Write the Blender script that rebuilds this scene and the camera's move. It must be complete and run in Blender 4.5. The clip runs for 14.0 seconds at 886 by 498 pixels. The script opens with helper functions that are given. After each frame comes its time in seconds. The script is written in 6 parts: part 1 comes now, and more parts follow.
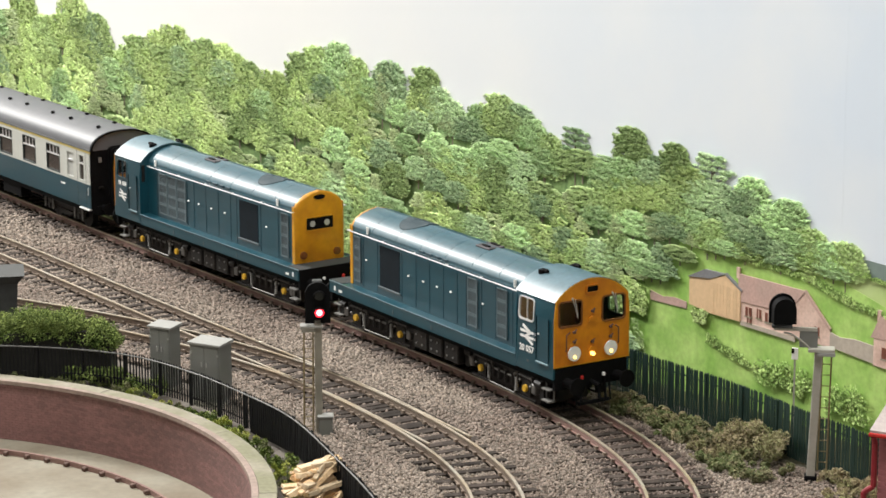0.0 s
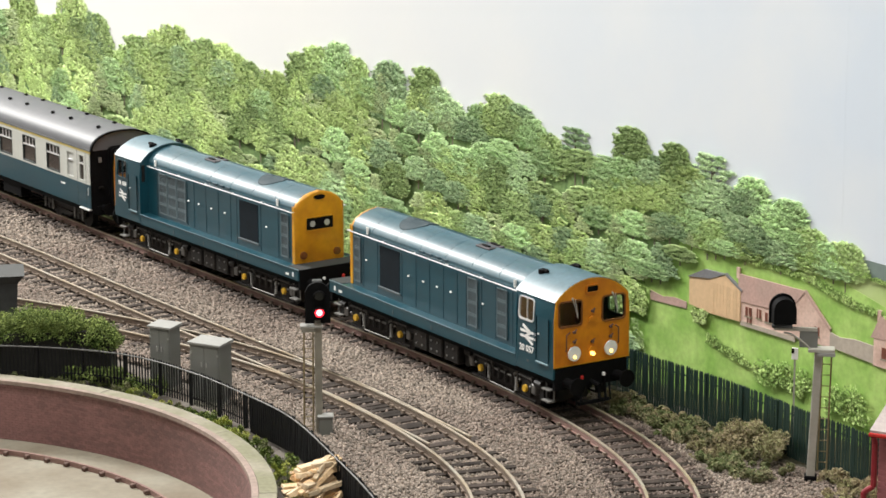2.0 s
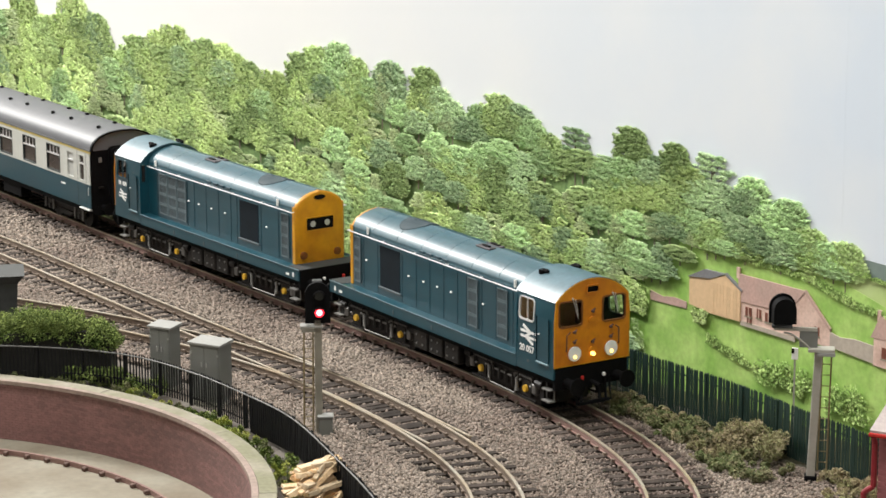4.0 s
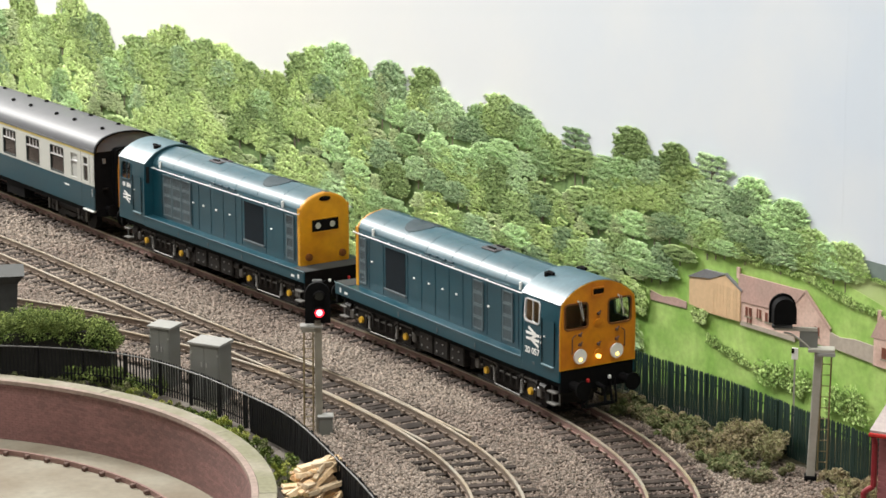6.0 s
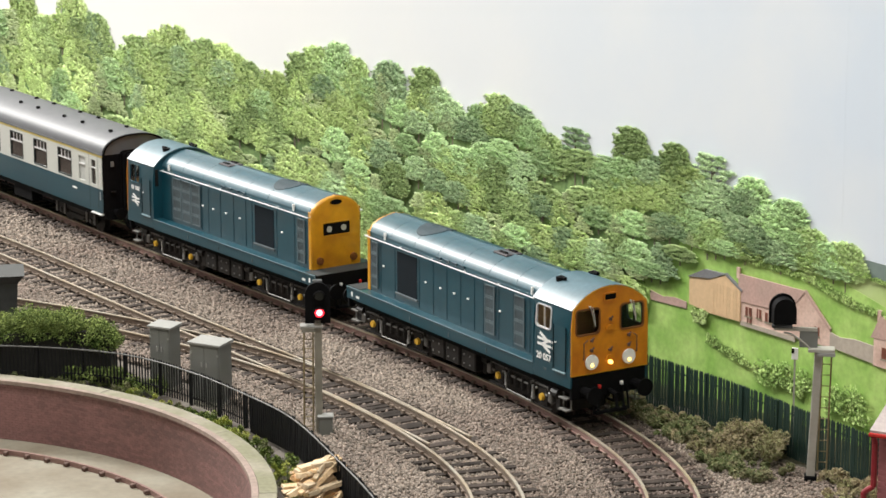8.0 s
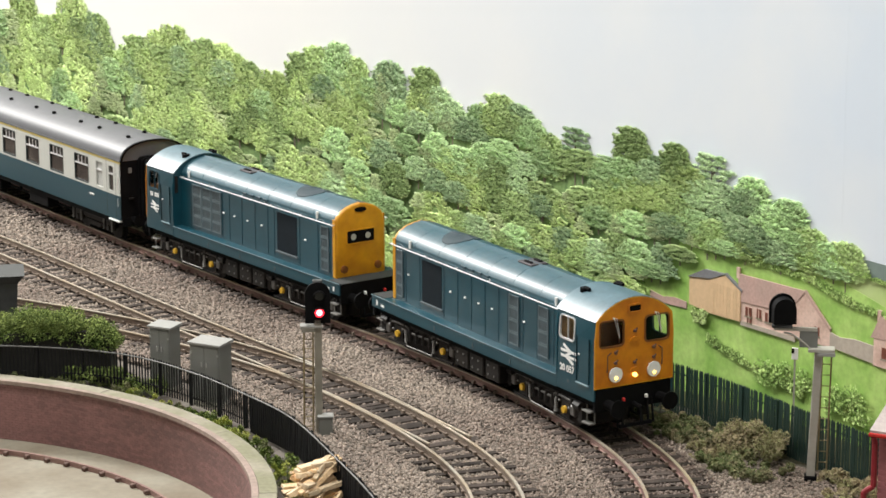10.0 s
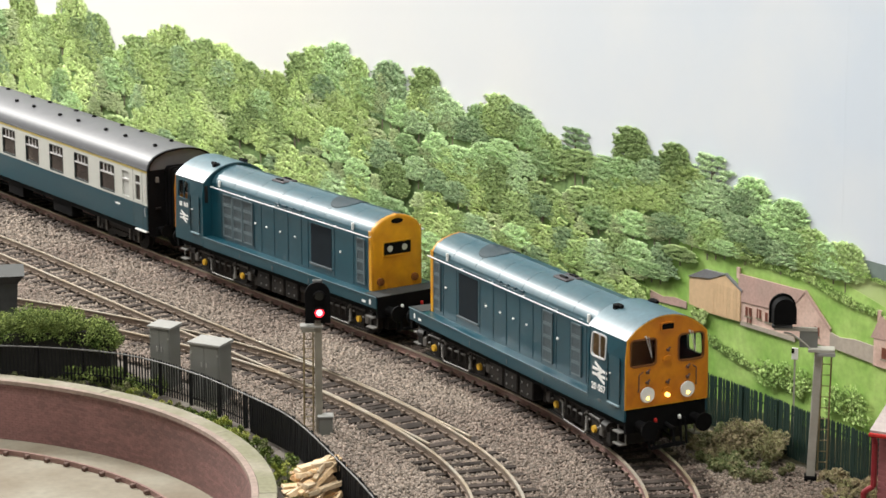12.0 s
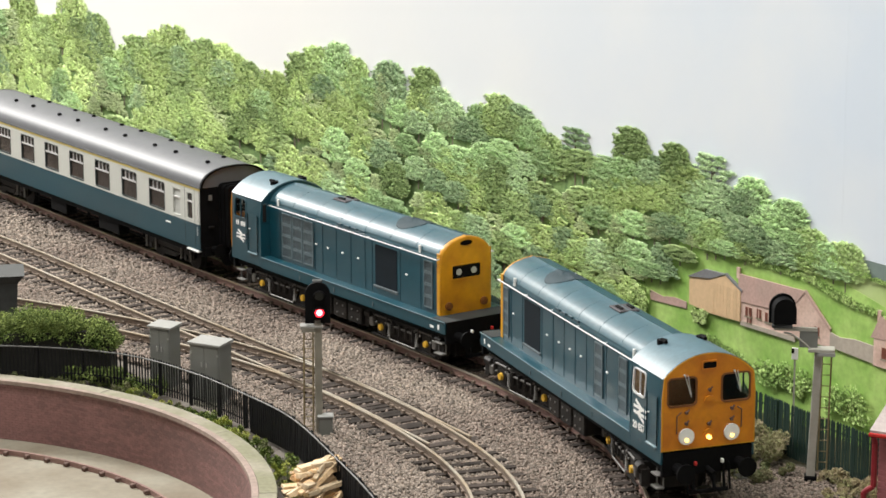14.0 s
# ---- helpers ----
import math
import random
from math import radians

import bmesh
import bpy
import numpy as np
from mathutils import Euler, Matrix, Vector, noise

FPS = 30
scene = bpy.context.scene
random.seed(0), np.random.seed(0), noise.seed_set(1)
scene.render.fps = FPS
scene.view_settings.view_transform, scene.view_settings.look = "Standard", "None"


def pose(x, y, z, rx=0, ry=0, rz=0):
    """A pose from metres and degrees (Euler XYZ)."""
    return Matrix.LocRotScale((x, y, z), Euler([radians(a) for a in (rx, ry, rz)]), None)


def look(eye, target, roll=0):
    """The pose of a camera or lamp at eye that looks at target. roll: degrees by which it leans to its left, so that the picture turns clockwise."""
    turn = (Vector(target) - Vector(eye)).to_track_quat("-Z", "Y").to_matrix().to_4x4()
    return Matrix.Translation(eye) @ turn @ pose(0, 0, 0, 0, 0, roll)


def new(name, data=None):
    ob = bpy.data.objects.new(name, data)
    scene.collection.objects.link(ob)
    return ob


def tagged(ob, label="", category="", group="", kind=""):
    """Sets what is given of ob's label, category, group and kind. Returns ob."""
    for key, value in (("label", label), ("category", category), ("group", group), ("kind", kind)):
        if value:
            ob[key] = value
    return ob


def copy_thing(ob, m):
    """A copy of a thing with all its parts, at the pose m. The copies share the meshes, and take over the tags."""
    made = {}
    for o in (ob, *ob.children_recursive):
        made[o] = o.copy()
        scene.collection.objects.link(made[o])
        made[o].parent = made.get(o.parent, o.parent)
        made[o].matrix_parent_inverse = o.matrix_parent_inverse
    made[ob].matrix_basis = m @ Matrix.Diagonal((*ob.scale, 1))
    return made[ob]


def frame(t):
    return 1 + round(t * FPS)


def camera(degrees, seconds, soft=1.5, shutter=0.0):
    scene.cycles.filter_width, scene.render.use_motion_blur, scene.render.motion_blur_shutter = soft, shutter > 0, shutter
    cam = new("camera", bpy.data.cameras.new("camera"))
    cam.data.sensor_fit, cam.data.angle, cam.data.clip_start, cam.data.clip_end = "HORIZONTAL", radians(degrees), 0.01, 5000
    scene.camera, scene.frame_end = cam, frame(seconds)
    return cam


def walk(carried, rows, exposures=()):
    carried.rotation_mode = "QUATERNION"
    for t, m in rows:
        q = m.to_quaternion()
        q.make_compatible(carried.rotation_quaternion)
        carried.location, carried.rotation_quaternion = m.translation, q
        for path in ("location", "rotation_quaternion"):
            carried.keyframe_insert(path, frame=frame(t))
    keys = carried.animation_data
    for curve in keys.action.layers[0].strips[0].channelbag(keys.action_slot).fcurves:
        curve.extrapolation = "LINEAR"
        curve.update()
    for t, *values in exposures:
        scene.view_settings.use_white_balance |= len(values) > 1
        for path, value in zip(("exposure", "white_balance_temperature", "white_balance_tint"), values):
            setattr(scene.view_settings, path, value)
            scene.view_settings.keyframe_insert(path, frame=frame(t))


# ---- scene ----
# Lengths below are in millimetres of the model; MM turns them into metres.
MM = 0.001
cam = camera(19.54, 14.0, soft=1.6)
EYE = (0.0, 0.0, 0.2795)
VIEW = look(EYE, (0.0, math.cos(0.22566), 0.2795 - math.sin(0.22566)), -0.168)
walk(cam, [(0.0, VIEW), (14.0, VIEW)])

# ---- light: a railway room with unseen lamps, the strongest beyond the left end ----
scene.view_settings.exposure = 0.0
world = bpy.data.worlds.new("room_air")
scene.world = world
world.use_nodes = True
world.node_tree.nodes["Background"].inputs[0].default_value = (0.9, 0.95, 1.0, 1)
world.node_tree.nodes["Background"].inputs[1].default_value = 0.05


def unseen_lamp(name, eye, target, size_x, size_y, watts, colour):
    data = bpy.data.lights.new(name, "AREA")
    data.shape, data.size, data.size_y, data.energy, data.color = "RECTANGLE", size_x, size_y, watts, colour
    ob = new(name, data)
    ob.matrix_world = look(eye, target)
    return ob


unseen_lamp("unseen_lamp_light", (-1.35, 2.1, 1.2), (0.0, 1.0, 0.0), 0.5, 0.4, 70.0, (1.0, 0.98, 0.94))
# weaker overhead lamp, added as fill for the backdrop
unseen_lamp("unseen_lamp_light", (-0.25, 0.58, 1.42), (-0.02, 1.0, 0.1), 1.2, 0.3, 25.0, (1.0, 0.98, 0.93))


# ---- materials ----
def material(name, colour, rough=0.6, metal=0.0, vary=0.15, grain=1.5, patch=18.0, bump=0.0, second=None,
             coat=0.0, emit=None, power=0.0, alpha=1.0, island=0.0, per_object=0.0, spec=0.5, bump_mm=0.3):
    """Colour with fine grain (mm) and larger patches (mm); second: the colour that the patches drift to."""
    m = bpy.data.materials.new(name)
    m.use_nodes = True
    nt = m.node_tree
    nd, ln = nt.nodes, nt.links
    b = nd["Principled BSDF"]
    b.inputs["Roughness"].default_value, b.inputs["Metallic"].default_value = rough, metal
    b.inputs["Specular IOR Level"].default_value = spec
    b.inputs["Coat Weight"].default_value = coat
    b.inputs["Coat Roughness"].default_value = 0.12
    tc = nd.new("ShaderNodeTexCoord")
    fine, big = nd.new("ShaderNodeTexNoise"), nd.new("ShaderNodeTexNoise")
    fine.inputs["Scale"].default_value, big.inputs["Scale"].default_value = 1000.0 / grain, 1000.0 / patch
    fine.inputs["Detail"].default_value, big.inputs["Detail"].default_value = 4, 5
    for n in (fine, big):
        ln.new(tc.outputs["Object"], n.inputs["Vector"])
    ramp = nd.new("ShaderNodeMapRange")
    ramp.inputs[1].default_value, ramp.inputs[2].default_value = 0.36, 0.66
    ln.new(big.outputs["Fac"], ramp.inputs[0])
    mix = nd.new("ShaderNodeMix")
    mix.data_type = "RGBA"
    mix.inputs[6].default_value = (*colour, 1)
    mix.inputs[7].default_value = (*(second or [c * (1 - vary) for c in colour]), 1)
    ln.new(ramp.outputs[0], mix.inputs[0])
    hsv = nd.new("ShaderNodeHueSaturation")
    ln.new(mix.outputs[2], hsv.inputs["Color"])
    val = nd.new("ShaderNodeMapRange")
    val.inputs[1].default_value, val.inputs[2].default_value = 0.25, 0.75
    val.inputs[3].default_value, val.inputs[4].default_value = 1 - vary, 1 + vary
    ln.new(fine.outputs["Fac"], val.inputs[0])
    last = val.outputs[0]
    for amount, socket in ((island, "geo"), (per_object, "obj")):
        if amount:
            if socket == "geo":
                src = nd.new("ShaderNodeNewGeometry").outputs["Random Per Island"]
            else:
                src = nd.new("ShaderNodeObjectInfo").outputs["Random"]
            r = nd.new("ShaderNodeMapRange")
            r.inputs[3].default_value, r.inputs[4].default_value = 1 - amount, 1 + amount
            ln.new(src, r.inputs[0])
            mul = nd.new("ShaderNodeMath")
            mul.operation = "MULTIPLY"
            ln.new(last, mul.inputs[0]), ln.new(r.outputs[0], mul.inputs[1])
            last = mul.outputs[0]
            if second:
                add = nd.new("ShaderNodeMath")
                add.operation = "MULTIPLY_ADD"
                add.inputs[1].default_value, add.inputs[2].default_value = 0.9, -0.45
                ln.new(src, add.inputs[0])
                tot = nd.new("ShaderNodeMath")
                tot.operation, tot.use_clamp = "ADD", True
                ln.new(add.outputs[0], tot.inputs[0]), ln.new(mix.inputs[0].links[0].from_socket, tot.inputs[1])
                ln.new(tot.outputs[0], mix.inputs[0])
    ln.new(last, hsv.inputs["Value"])
    ln.new(hsv.outputs["Color"], b.inputs["Base Color"])
    if bump:
        bp = nd.new("ShaderNodeBump")
        bp.inputs["Strength"].default_value, bp.inputs["Distance"].default_value = bump, bump_mm * MM
        ln.new(fine.outputs["Fac"], bp.inputs["Height"])
        ln.new(bp.outputs["Normal"], b.inputs["Normal"])
    if emit:
        b.inputs["Emission Color"].default_value, b.inputs["Emission Strength"].default_value = (*emit, 1), power
    return m


M = dict(
    blue=material("rail_blue_paint", (0.005, 0.052, 0.075), 0.3, vary=0.06, grain=3, patch=40, coat=0.3, second=(0.007, 0.045, 0.064)),
    roof_blue=material("weathered_blue_roof_paint", (0.02, 0.07, 0.095), 0.40, vary=0.14, grain=3, patch=20, coat=0.0, spec=0.38, second=(0.038, 0.085, 0.105)),
    yellow=material("warning_yellow_paint", (0.62, 0.30, 0.008), 0.42, vary=0.10, grain=3, patch=14, second=(0.44, 0.19, 0.008)),
    deep_yellow=material("deep_warning_yellow", (0.60, 0.215, 0.006), 0.42, vary=0.10, grain=2.5, patch=9, second=(0.47, 0.145, 0.006)),
    black=material("grimy_black", (0.004, 0.004, 0.0045), 0.75, spec=0.10, vary=0.3, grain=2, patch=12),
    frame_black=material("bogie_black", (0.008, 0.008, 0.008), 0.55, spec=0.25, vary=0.35, grain=1.5, patch=8, second=(0.014, 0.011, 0.009)),
    grille=material("louvre_grey_blue", (0.095, 0.115, 0.125), 0.7, spec=0.2, vary=0.12, grain=2, patch=10),
    dark_mesh=material("dark_grille_mesh", (0.004, 0.009, 0.014), 0.7, spec=0.15, vary=0.2, grain=0.8, patch=6),
    white=material("white_paint", (0.78, 0.78, 0.76), 0.45, vary=0.05),
    silver=material("bare_metal_rail", (0.78, 0.78, 0.79), 0.38, 0.6, vary=0.08),
    axle_yellow=material("axlebox_yellow", (0.62, 0.36, 0.02), 0.5, vary=0.2),
    red=material("red_paint", (0.45, 0.02, 0.015), 0.45, vary=0.1),
    lamp_white=material("headcode_disc_white", (0.82, 0.82, 0.80), 0.5, vary=0.04),
    bulb=material("lit_amber_bulb", (0.9, 0.7, 0.3), 0.4, emit=(1.0, 0.62, 0.12), power=4.0),
    signal_red=material("lit_red_signal_lens", (0.9, 0.1, 0.1), 0.3, emit=(1.0, 0.012, 0.03), power=3.0),
    signal_core=material("signal_lamp_glare", (0.9, 0.5, 0.5), 0.3, emit=(1.0, 0.42, 0.46), power=3.0),
    coach_grey=material("coach_light_grey", (0.49, 0.50, 0.465), 0.4, vary=0.04, patch=60),
    coach_roof=material("coach_roof_grey", (0.092, 0.096, 0.104), 0.5, vary=0.07, grain=4, patch=50),
    coach_yellow=material("first_class_yellow_line", (0.56, 0.46, 0.14), 0.45, vary=0.05),
    concrete=material("weathered_concrete", (0.36, 0.35, 0.31), 0.8, vary=0.12, grain=2, patch=25, bump=0.3, second=(0.28, 0.27, 0.22)),
    rim_stone=material("coping_stone", (0.26, 0.235, 0.185), 0.8, vary=0.18, grain=2, patch=16, bump=0.3, second=(0.17, 0.165, 0.10), per_object=0.05),
    rim_pink=material("pink_kerb_stone", (0.29, 0.215, 0.185), 0.8, vary=0.2, grain=2, patch=14, bump=0.3, second=(0.21, 0.165, 0.13), per_object=0.08),
    pit_floor=material("pit_floor_concrete", (0.25, 0.235, 0.185), 0.8, vary=0.10, grain=3, patch=38, bump=0.15, second=(0.165, 0.135, 0.095)),
    pit_brick=material("dark_red_brick", (0.245, 0.125, 0.117), 0.6, vary=0.16, grain=1.5, patch=32, bump=0.2, second=(0.13, 0.072, 0.066), per_object=0.06, island=0.06),
    mortar=material("brick_joint", (0.15, 0.078, 0.075), 0.9, vary=0.15),
    sleeper=material("dark_tarred_sleeper", (0.034, 0.028, 0.024), 0.85, spec=0.12, vary=0.25, grain=1.2, patch=6, bump=0.4, second=(0.065, 0.052, 0.045), per_object=0.2),
    rail_side=material("rusty_rail_side", (0.125, 0.09, 0.068), 0.75, vary=0.2, grain=1.5, patch=14, second=(0.19, 0.145, 0.11)),
    rust_side=material("red_rust_rail_side", (0.185, 0.105, 0.09), 0.75, vary=0.2, grain=1.5, patch=14, second=(0.25, 0.155, 0.13)),
    rail_top=material("polished_rail_head", (0.56, 0.51, 0.43), 0.38, 0.6, vary=0.1, grain=2, patch=20, second=(0.5, 0.40, 0.28)),
    stone=material("granite_ballast_stone", (0.265, 0.22, 0.18), 0.85, vary=0.15, grain=0.8, patch=60, island=0.65, second=(0.18, 0.14, 0.115)),
    stained_stone=material("oily_ballast_stone", (0.165, 0.122, 0.10), 0.75, vary=0.15, grain=0.8, patch=30, island=0.6, second=(0.10, 0.075, 0.062)),
    soil=material("ballast_bed", (0.11, 0.092, 0.08), 0.9, vary=0.25, grain=1.2, patch=40, bump=0.6, second=(0.12, 0.105, 0.085)),
    fence_black=material("black_fence_paint", (0.008, 0.008, 0.009), 0.6, vary=0.2, grain=2, patch=10, spec=0.2),
    fence_grey=material("worn_fence_rail", (0.11, 0.11, 0.105), 0.6, vary=0.2, grain=2, patch=10),
    fence_green=material("dark_green_fence_paint", (0.009, 0.029, 0.022), 0.55, vary=0.15, grain=2, patch=12),
    cabinet=material("grey_cabinet_paint", (0.17, 0.175, 0.165), 0.5, vary=0.06, grain=3, patch=12, second=(0.13, 0.135, 0.12)),
    cabinet_top=material("pale_grey_cabinet_lid", (0.27, 0.27, 0.255), 0.6, vary=0.06),
    post_grey=material("grey_signal_post", (0.36, 0.35, 0.31), 0.55, vary=0.08, grain=2, patch=10, second=(0.30, 0.29, 0.25)),
    post_brown=material("weathered_grey_post", (0.24, 0.225, 0.185), 0.6, vary=0.1, grain=2, patch=8, second=(0.18, 0.165, 0.13)),
    ladder=material("dull_brass_ladder", (0.20, 0.155, 0.075), 0.5, 0.2, vary=0.15),
    timber=material("fresh_sawn_timber", (0.70, 0.55, 0.37), 0.75, vary=0.18, grain=1, patch=5, bump=0.4, second=(0.60, 0.40, 0.21), per_object=0.35),
    grass=material("static_grass", (0.23, 0.29, 0.04), 0.8, vary=0.2, grain=2, patch=12, island=0.3, second=(0.40, 0.40, 0.09)),
    dry_scrub=material("dry_scrub", (0.34, 0.275, 0.165), 0.85, vary=0.2, grain=2, patch=14, island=0.35, second=(0.17, 0.18, 0.07)),
    moss=material("dark_scrub", (0.12, 0.155, 0.05), 0.85, vary=0.2, grain=2, patch=14, island=0.35, second=(0.20, 0.18, 0.10)),
    hedge=material("hedge_foliage", (0.06, 0.10, 0.02), 0.8, spec=0.15, vary=0.2, grain=2, patch=10, island=0.5, second=(0.21, 0.26, 0.075)),
    field=material("printed_field_green", (0.23, 0.42, 0.075), 0.7, vary=0.16, grain=2.5, patch=16, second=(0.40, 0.58, 0.16)),
    far_field=material("printed_far_field", (0.36, 0.50, 0.14), 0.7, vary=0.05, grain=5, patch=30, second=(0.42, 0.52, 0.22)),
    far_hill=material("printed_far_hill", (0.15, 0.20, 0.18), 0.7, vary=0.08, grain=4, patch=20),
    shed_wall=material("tan_boarding", (0.62, 0.43, 0.25), 0.7, vary=0.08, grain=2, patch=10, per_object=0.06),
    slate=material("grey_slate", (0.17, 0.17, 0.18), 0.7, vary=0.12, grain=1.2, patch=8),
    pink_stone=material("pink_stone_wall", (0.62, 0.45, 0.38), 0.8, vary=0.14, grain=1.2, patch=8, second=(0.48, 0.33, 0.27)),
    pink_roof=material("pink_stone_roof", (0.46, 0.30, 0.26), 0.8, vary=0.12, grain=1.2, patch=10, second=(0.40, 0.28, 0.24)),
    brown_window=material("brown_window", (0.16, 0.05, 0.03), 0.5, vary=0.2),
    bark=material("tree_bark", (0.20, 0.16, 0.12), 0.85, vary=0.2, grain=1, patch=5),
    maroon=material("maroon_brick", (0.36, 0.13, 0.14), 0.7, vary=0.12, grain=1.5, patch=12, per_object=0.1),
    rust=material("rusty_iron", (0.11, 0.06, 0.045), 0.75, vary=0.25, grain=1.5, patch=8),
    tarp=material("dark_grey_sheet_iron", (0.035, 0.038, 0.038), 0.6, vary=0.2, grain=2, patch=12),
    wall_paint=material("room_wall_paint", (0.46, 0.45, 0.43), 0.85, vary=0.03, grain=60, patch=500),
    room_floor=material("room_carpet", (0.18, 0.17, 0.16), 0.95, vary=0.1, grain=8, patch=300),
)
for i, (a, b2) in enumerate((((0.34, 0.47, 0.19), (0.50, 0.63, 0.29)), ((0.44, 0.58, 0.21), (0.60, 0.72, 0.33)), ((0.40, 0.58, 0.27), (0.61, 0.78, 0.44)),
                             ((0.33, 0.48, 0.26), (0.55, 0.69, 0.41)), ((0.42, 0.52, 0.26), (0.58, 0.66, 0.38)))):
    M["leaf%d" % i] = material("tree_foliage", a, 0.75, vary=0.12, grain=2, patch=9, island=0.32, per_object=0.18, second=b2, spec=0.2)
M["shrub_green"] = material("hedge_shrub_foliage", (0.22, 0.36, 0.09), 0.75, vary=0.15, grain=2, patch=8, island=0.45, second=(0.42, 0.56, 0.20), spec=0.2)
# darker green that stands in for the shade between the leaves
M["crown_core"] = material("painted_wood_shade", (0.14, 0.22, 0.09), 0.9, vary=0.4, grain=2.0, patch=7, second=(0.21, 0.31, 0.12), spec=0.1)

glass = bpy.data.materials.new("clear_glazing")
glass.use_nodes = True
gb = glass.node_tree.nodes["Principled BSDF"]
gb.inputs["Transmission Weight"].default_value, gb.inputs["Roughness"].default_value = 1.0, 0.06
gb.inputs["Base Color"].default_value, gb.inputs["IOR"].default_value = (0.82, 0.85, 0.84, 1), 1.45
M["glass"] = glass
cab_glass = glass.copy()
cab_glass.name = "thin_cab_glazing"
cab_glass.node_tree.nodes["Principled BSDF"].inputs["IOR"].default_value = 1.14
cab_glass.node_tree.nodes["Principled BSDF"].inputs["Base Color"].default_value = (0.95, 0.95, 0.93, 1)
M["cab_glass"] = cab_glass

# the print's sky: white at the left end, pale blue and thin cloud towards the right
sky_print = bpy.data.materials.new("printed_sky")
sky_print.use_nodes = True
nt = sky_print.node_tree
sb = nt.nodes["Principled BSDF"]
sb.inputs["Roughness"].default_value, sb.inputs["Specular IOR Level"].default_value = 0.8, 0.2
tc = nt.nodes.new("ShaderNodeTexCoord")
sep = nt.nodes.new("ShaderNodeSeparateXYZ")
nt.links.new(tc.outputs["Object"], sep.inputs[0])
along = nt.nodes.new("ShaderNodeMapRange")
along.inputs[1].default_value, along.inputs[2].default_value = -0.42, -0.05
nt.links.new(sep.outputs[0], along.inputs[0])
cloud = nt.nodes.new("ShaderNodeTexNoise")
cloud.inputs["Scale"].default_value, cloud.inputs["Detail"].default_value = 11.0, 5
nt.links.new(tc.outputs["Object"], cloud.inputs["Vector"])
cl = nt.nodes.new("ShaderNodeMapRange")
cl.inputs[1].default_value, cl.inputs[2].default_value, cl.inputs[3].default_value, cl.inputs[4].default_value = 0.42, 0.72, 1.0, 0.35
nt.links.new(cloud.outputs["Fac"], cl.inputs[0])
mu = nt.nodes.new("ShaderNodeMath")
mu.operation = "MULTIPLY"
nt.links.new(along.outputs[0], mu.inputs[0]), nt.links.new(cl.outputs[0], mu.inputs[1])
sm = nt.nodes.new("ShaderNodeMix")
sm.data_type = "RGBA"
sm.inputs[6].default_value, sm.inputs[7].default_value = (0.72, 0.725, 0.72, 1), (0.57, 0.635, 0.72, 1)
nt.links.new(mu.outputs[0], sm.inputs[0])
nt.links.new(sm.outputs[2], sb.inputs["Base Color"])
M["sky"] = sky_print


# ---- mesh helpers (millimetres) ----
def add_box(bm, x0, x1, y0, y1, z0, z1, m=None):
    vs = [bm.verts.new((x, y, z)) for x in (x0, x1) for y in (y0, y1) for z in (z0, z1)]
    for q in ((0, 1, 3, 2), (4, 6, 7, 5), (0, 4, 5, 1), (2, 3, 7, 6), (0, 2, 6, 4), (1, 5, 7, 3)):
        bm.faces.new([vs[i] for i in q])
    if m is not None:
        for v in vs:
            v.co = m @ v.co
    return vs


def box(x0, x1, y0, y1, z0, z1, bevel=0.0, seg=2):
    bm = bmesh.new()
    add_box(bm, x0, x1, y0, y1, z0, z1)
    if bevel:
        bmesh.ops.bevel(bm, geom=bm.edges[:], offset=bevel, segments=seg, affect="EDGES", profile=0.5)
    return bm


def add_rod(bm, a, b, r, seg=8, r2=None):
    a, b = Vector(a), Vector(b)
    m = Matrix.Translation((a + b) / 2) @ (b - a).to_track_quat("Z", "Y").to_matrix().to_4x4()
    bmesh.ops.create_cone(bm, cap_ends=True, segments=seg, radius1=r, radius2=r if r2 is None else r2, depth=(b - a).length, matrix=m)


def add_prism(bm, pts, lo, hi, axis="x"):
    """A closed outline (two coordinates) pushed from lo to hi along an axis."""
    def at(p, k):
        return {"x": (k, p[0], p[1]), "y": (p[0], k, p[1]), "z": (p[0], p[1], k)}[axis]
    a = [bm.verts.new(at(p, lo)) for p in pts]
    b = [bm.verts.new(at(p, hi)) for p in pts]
    bm.faces.new(a), bm.faces.new(b[::-1])
    for i in range(len(pts)):
        j = (i + 1) % len(pts)
        bm.faces.new((a[j], a[i], b[i], b[j]))
    return a + b


def prism(pts, lo, hi, axis="x", bevel=0.0):
    bm = bmesh.new()
    add_prism(bm, pts, lo, hi, axis)
    bmesh.ops.recalc_face_normals(bm, faces=bm.faces[:])
    if bevel:
        bmesh.ops.bevel(bm, geom=[e for e in bm.edges if e.calc_face_angle(0) > 0.5], offset=bevel, segments=2, affect="EDGES", profile=0.5)
    return bm


def rounded(x0, x1, y0, y1, r, n=4):
    out = []
    for cx, cy, a0 in ((x1 - r, y1 - r, 0), (x0 + r, y1 - r, 90), (x0 + r, y0 + r, 180), (x1 - r, y0 + r, 270)):
        for i in range(n + 1):
            a = radians(a0 + 90 * i / n)
            out.append((cx + r * math.cos(a), cy + r * math.sin(a)))
    return out


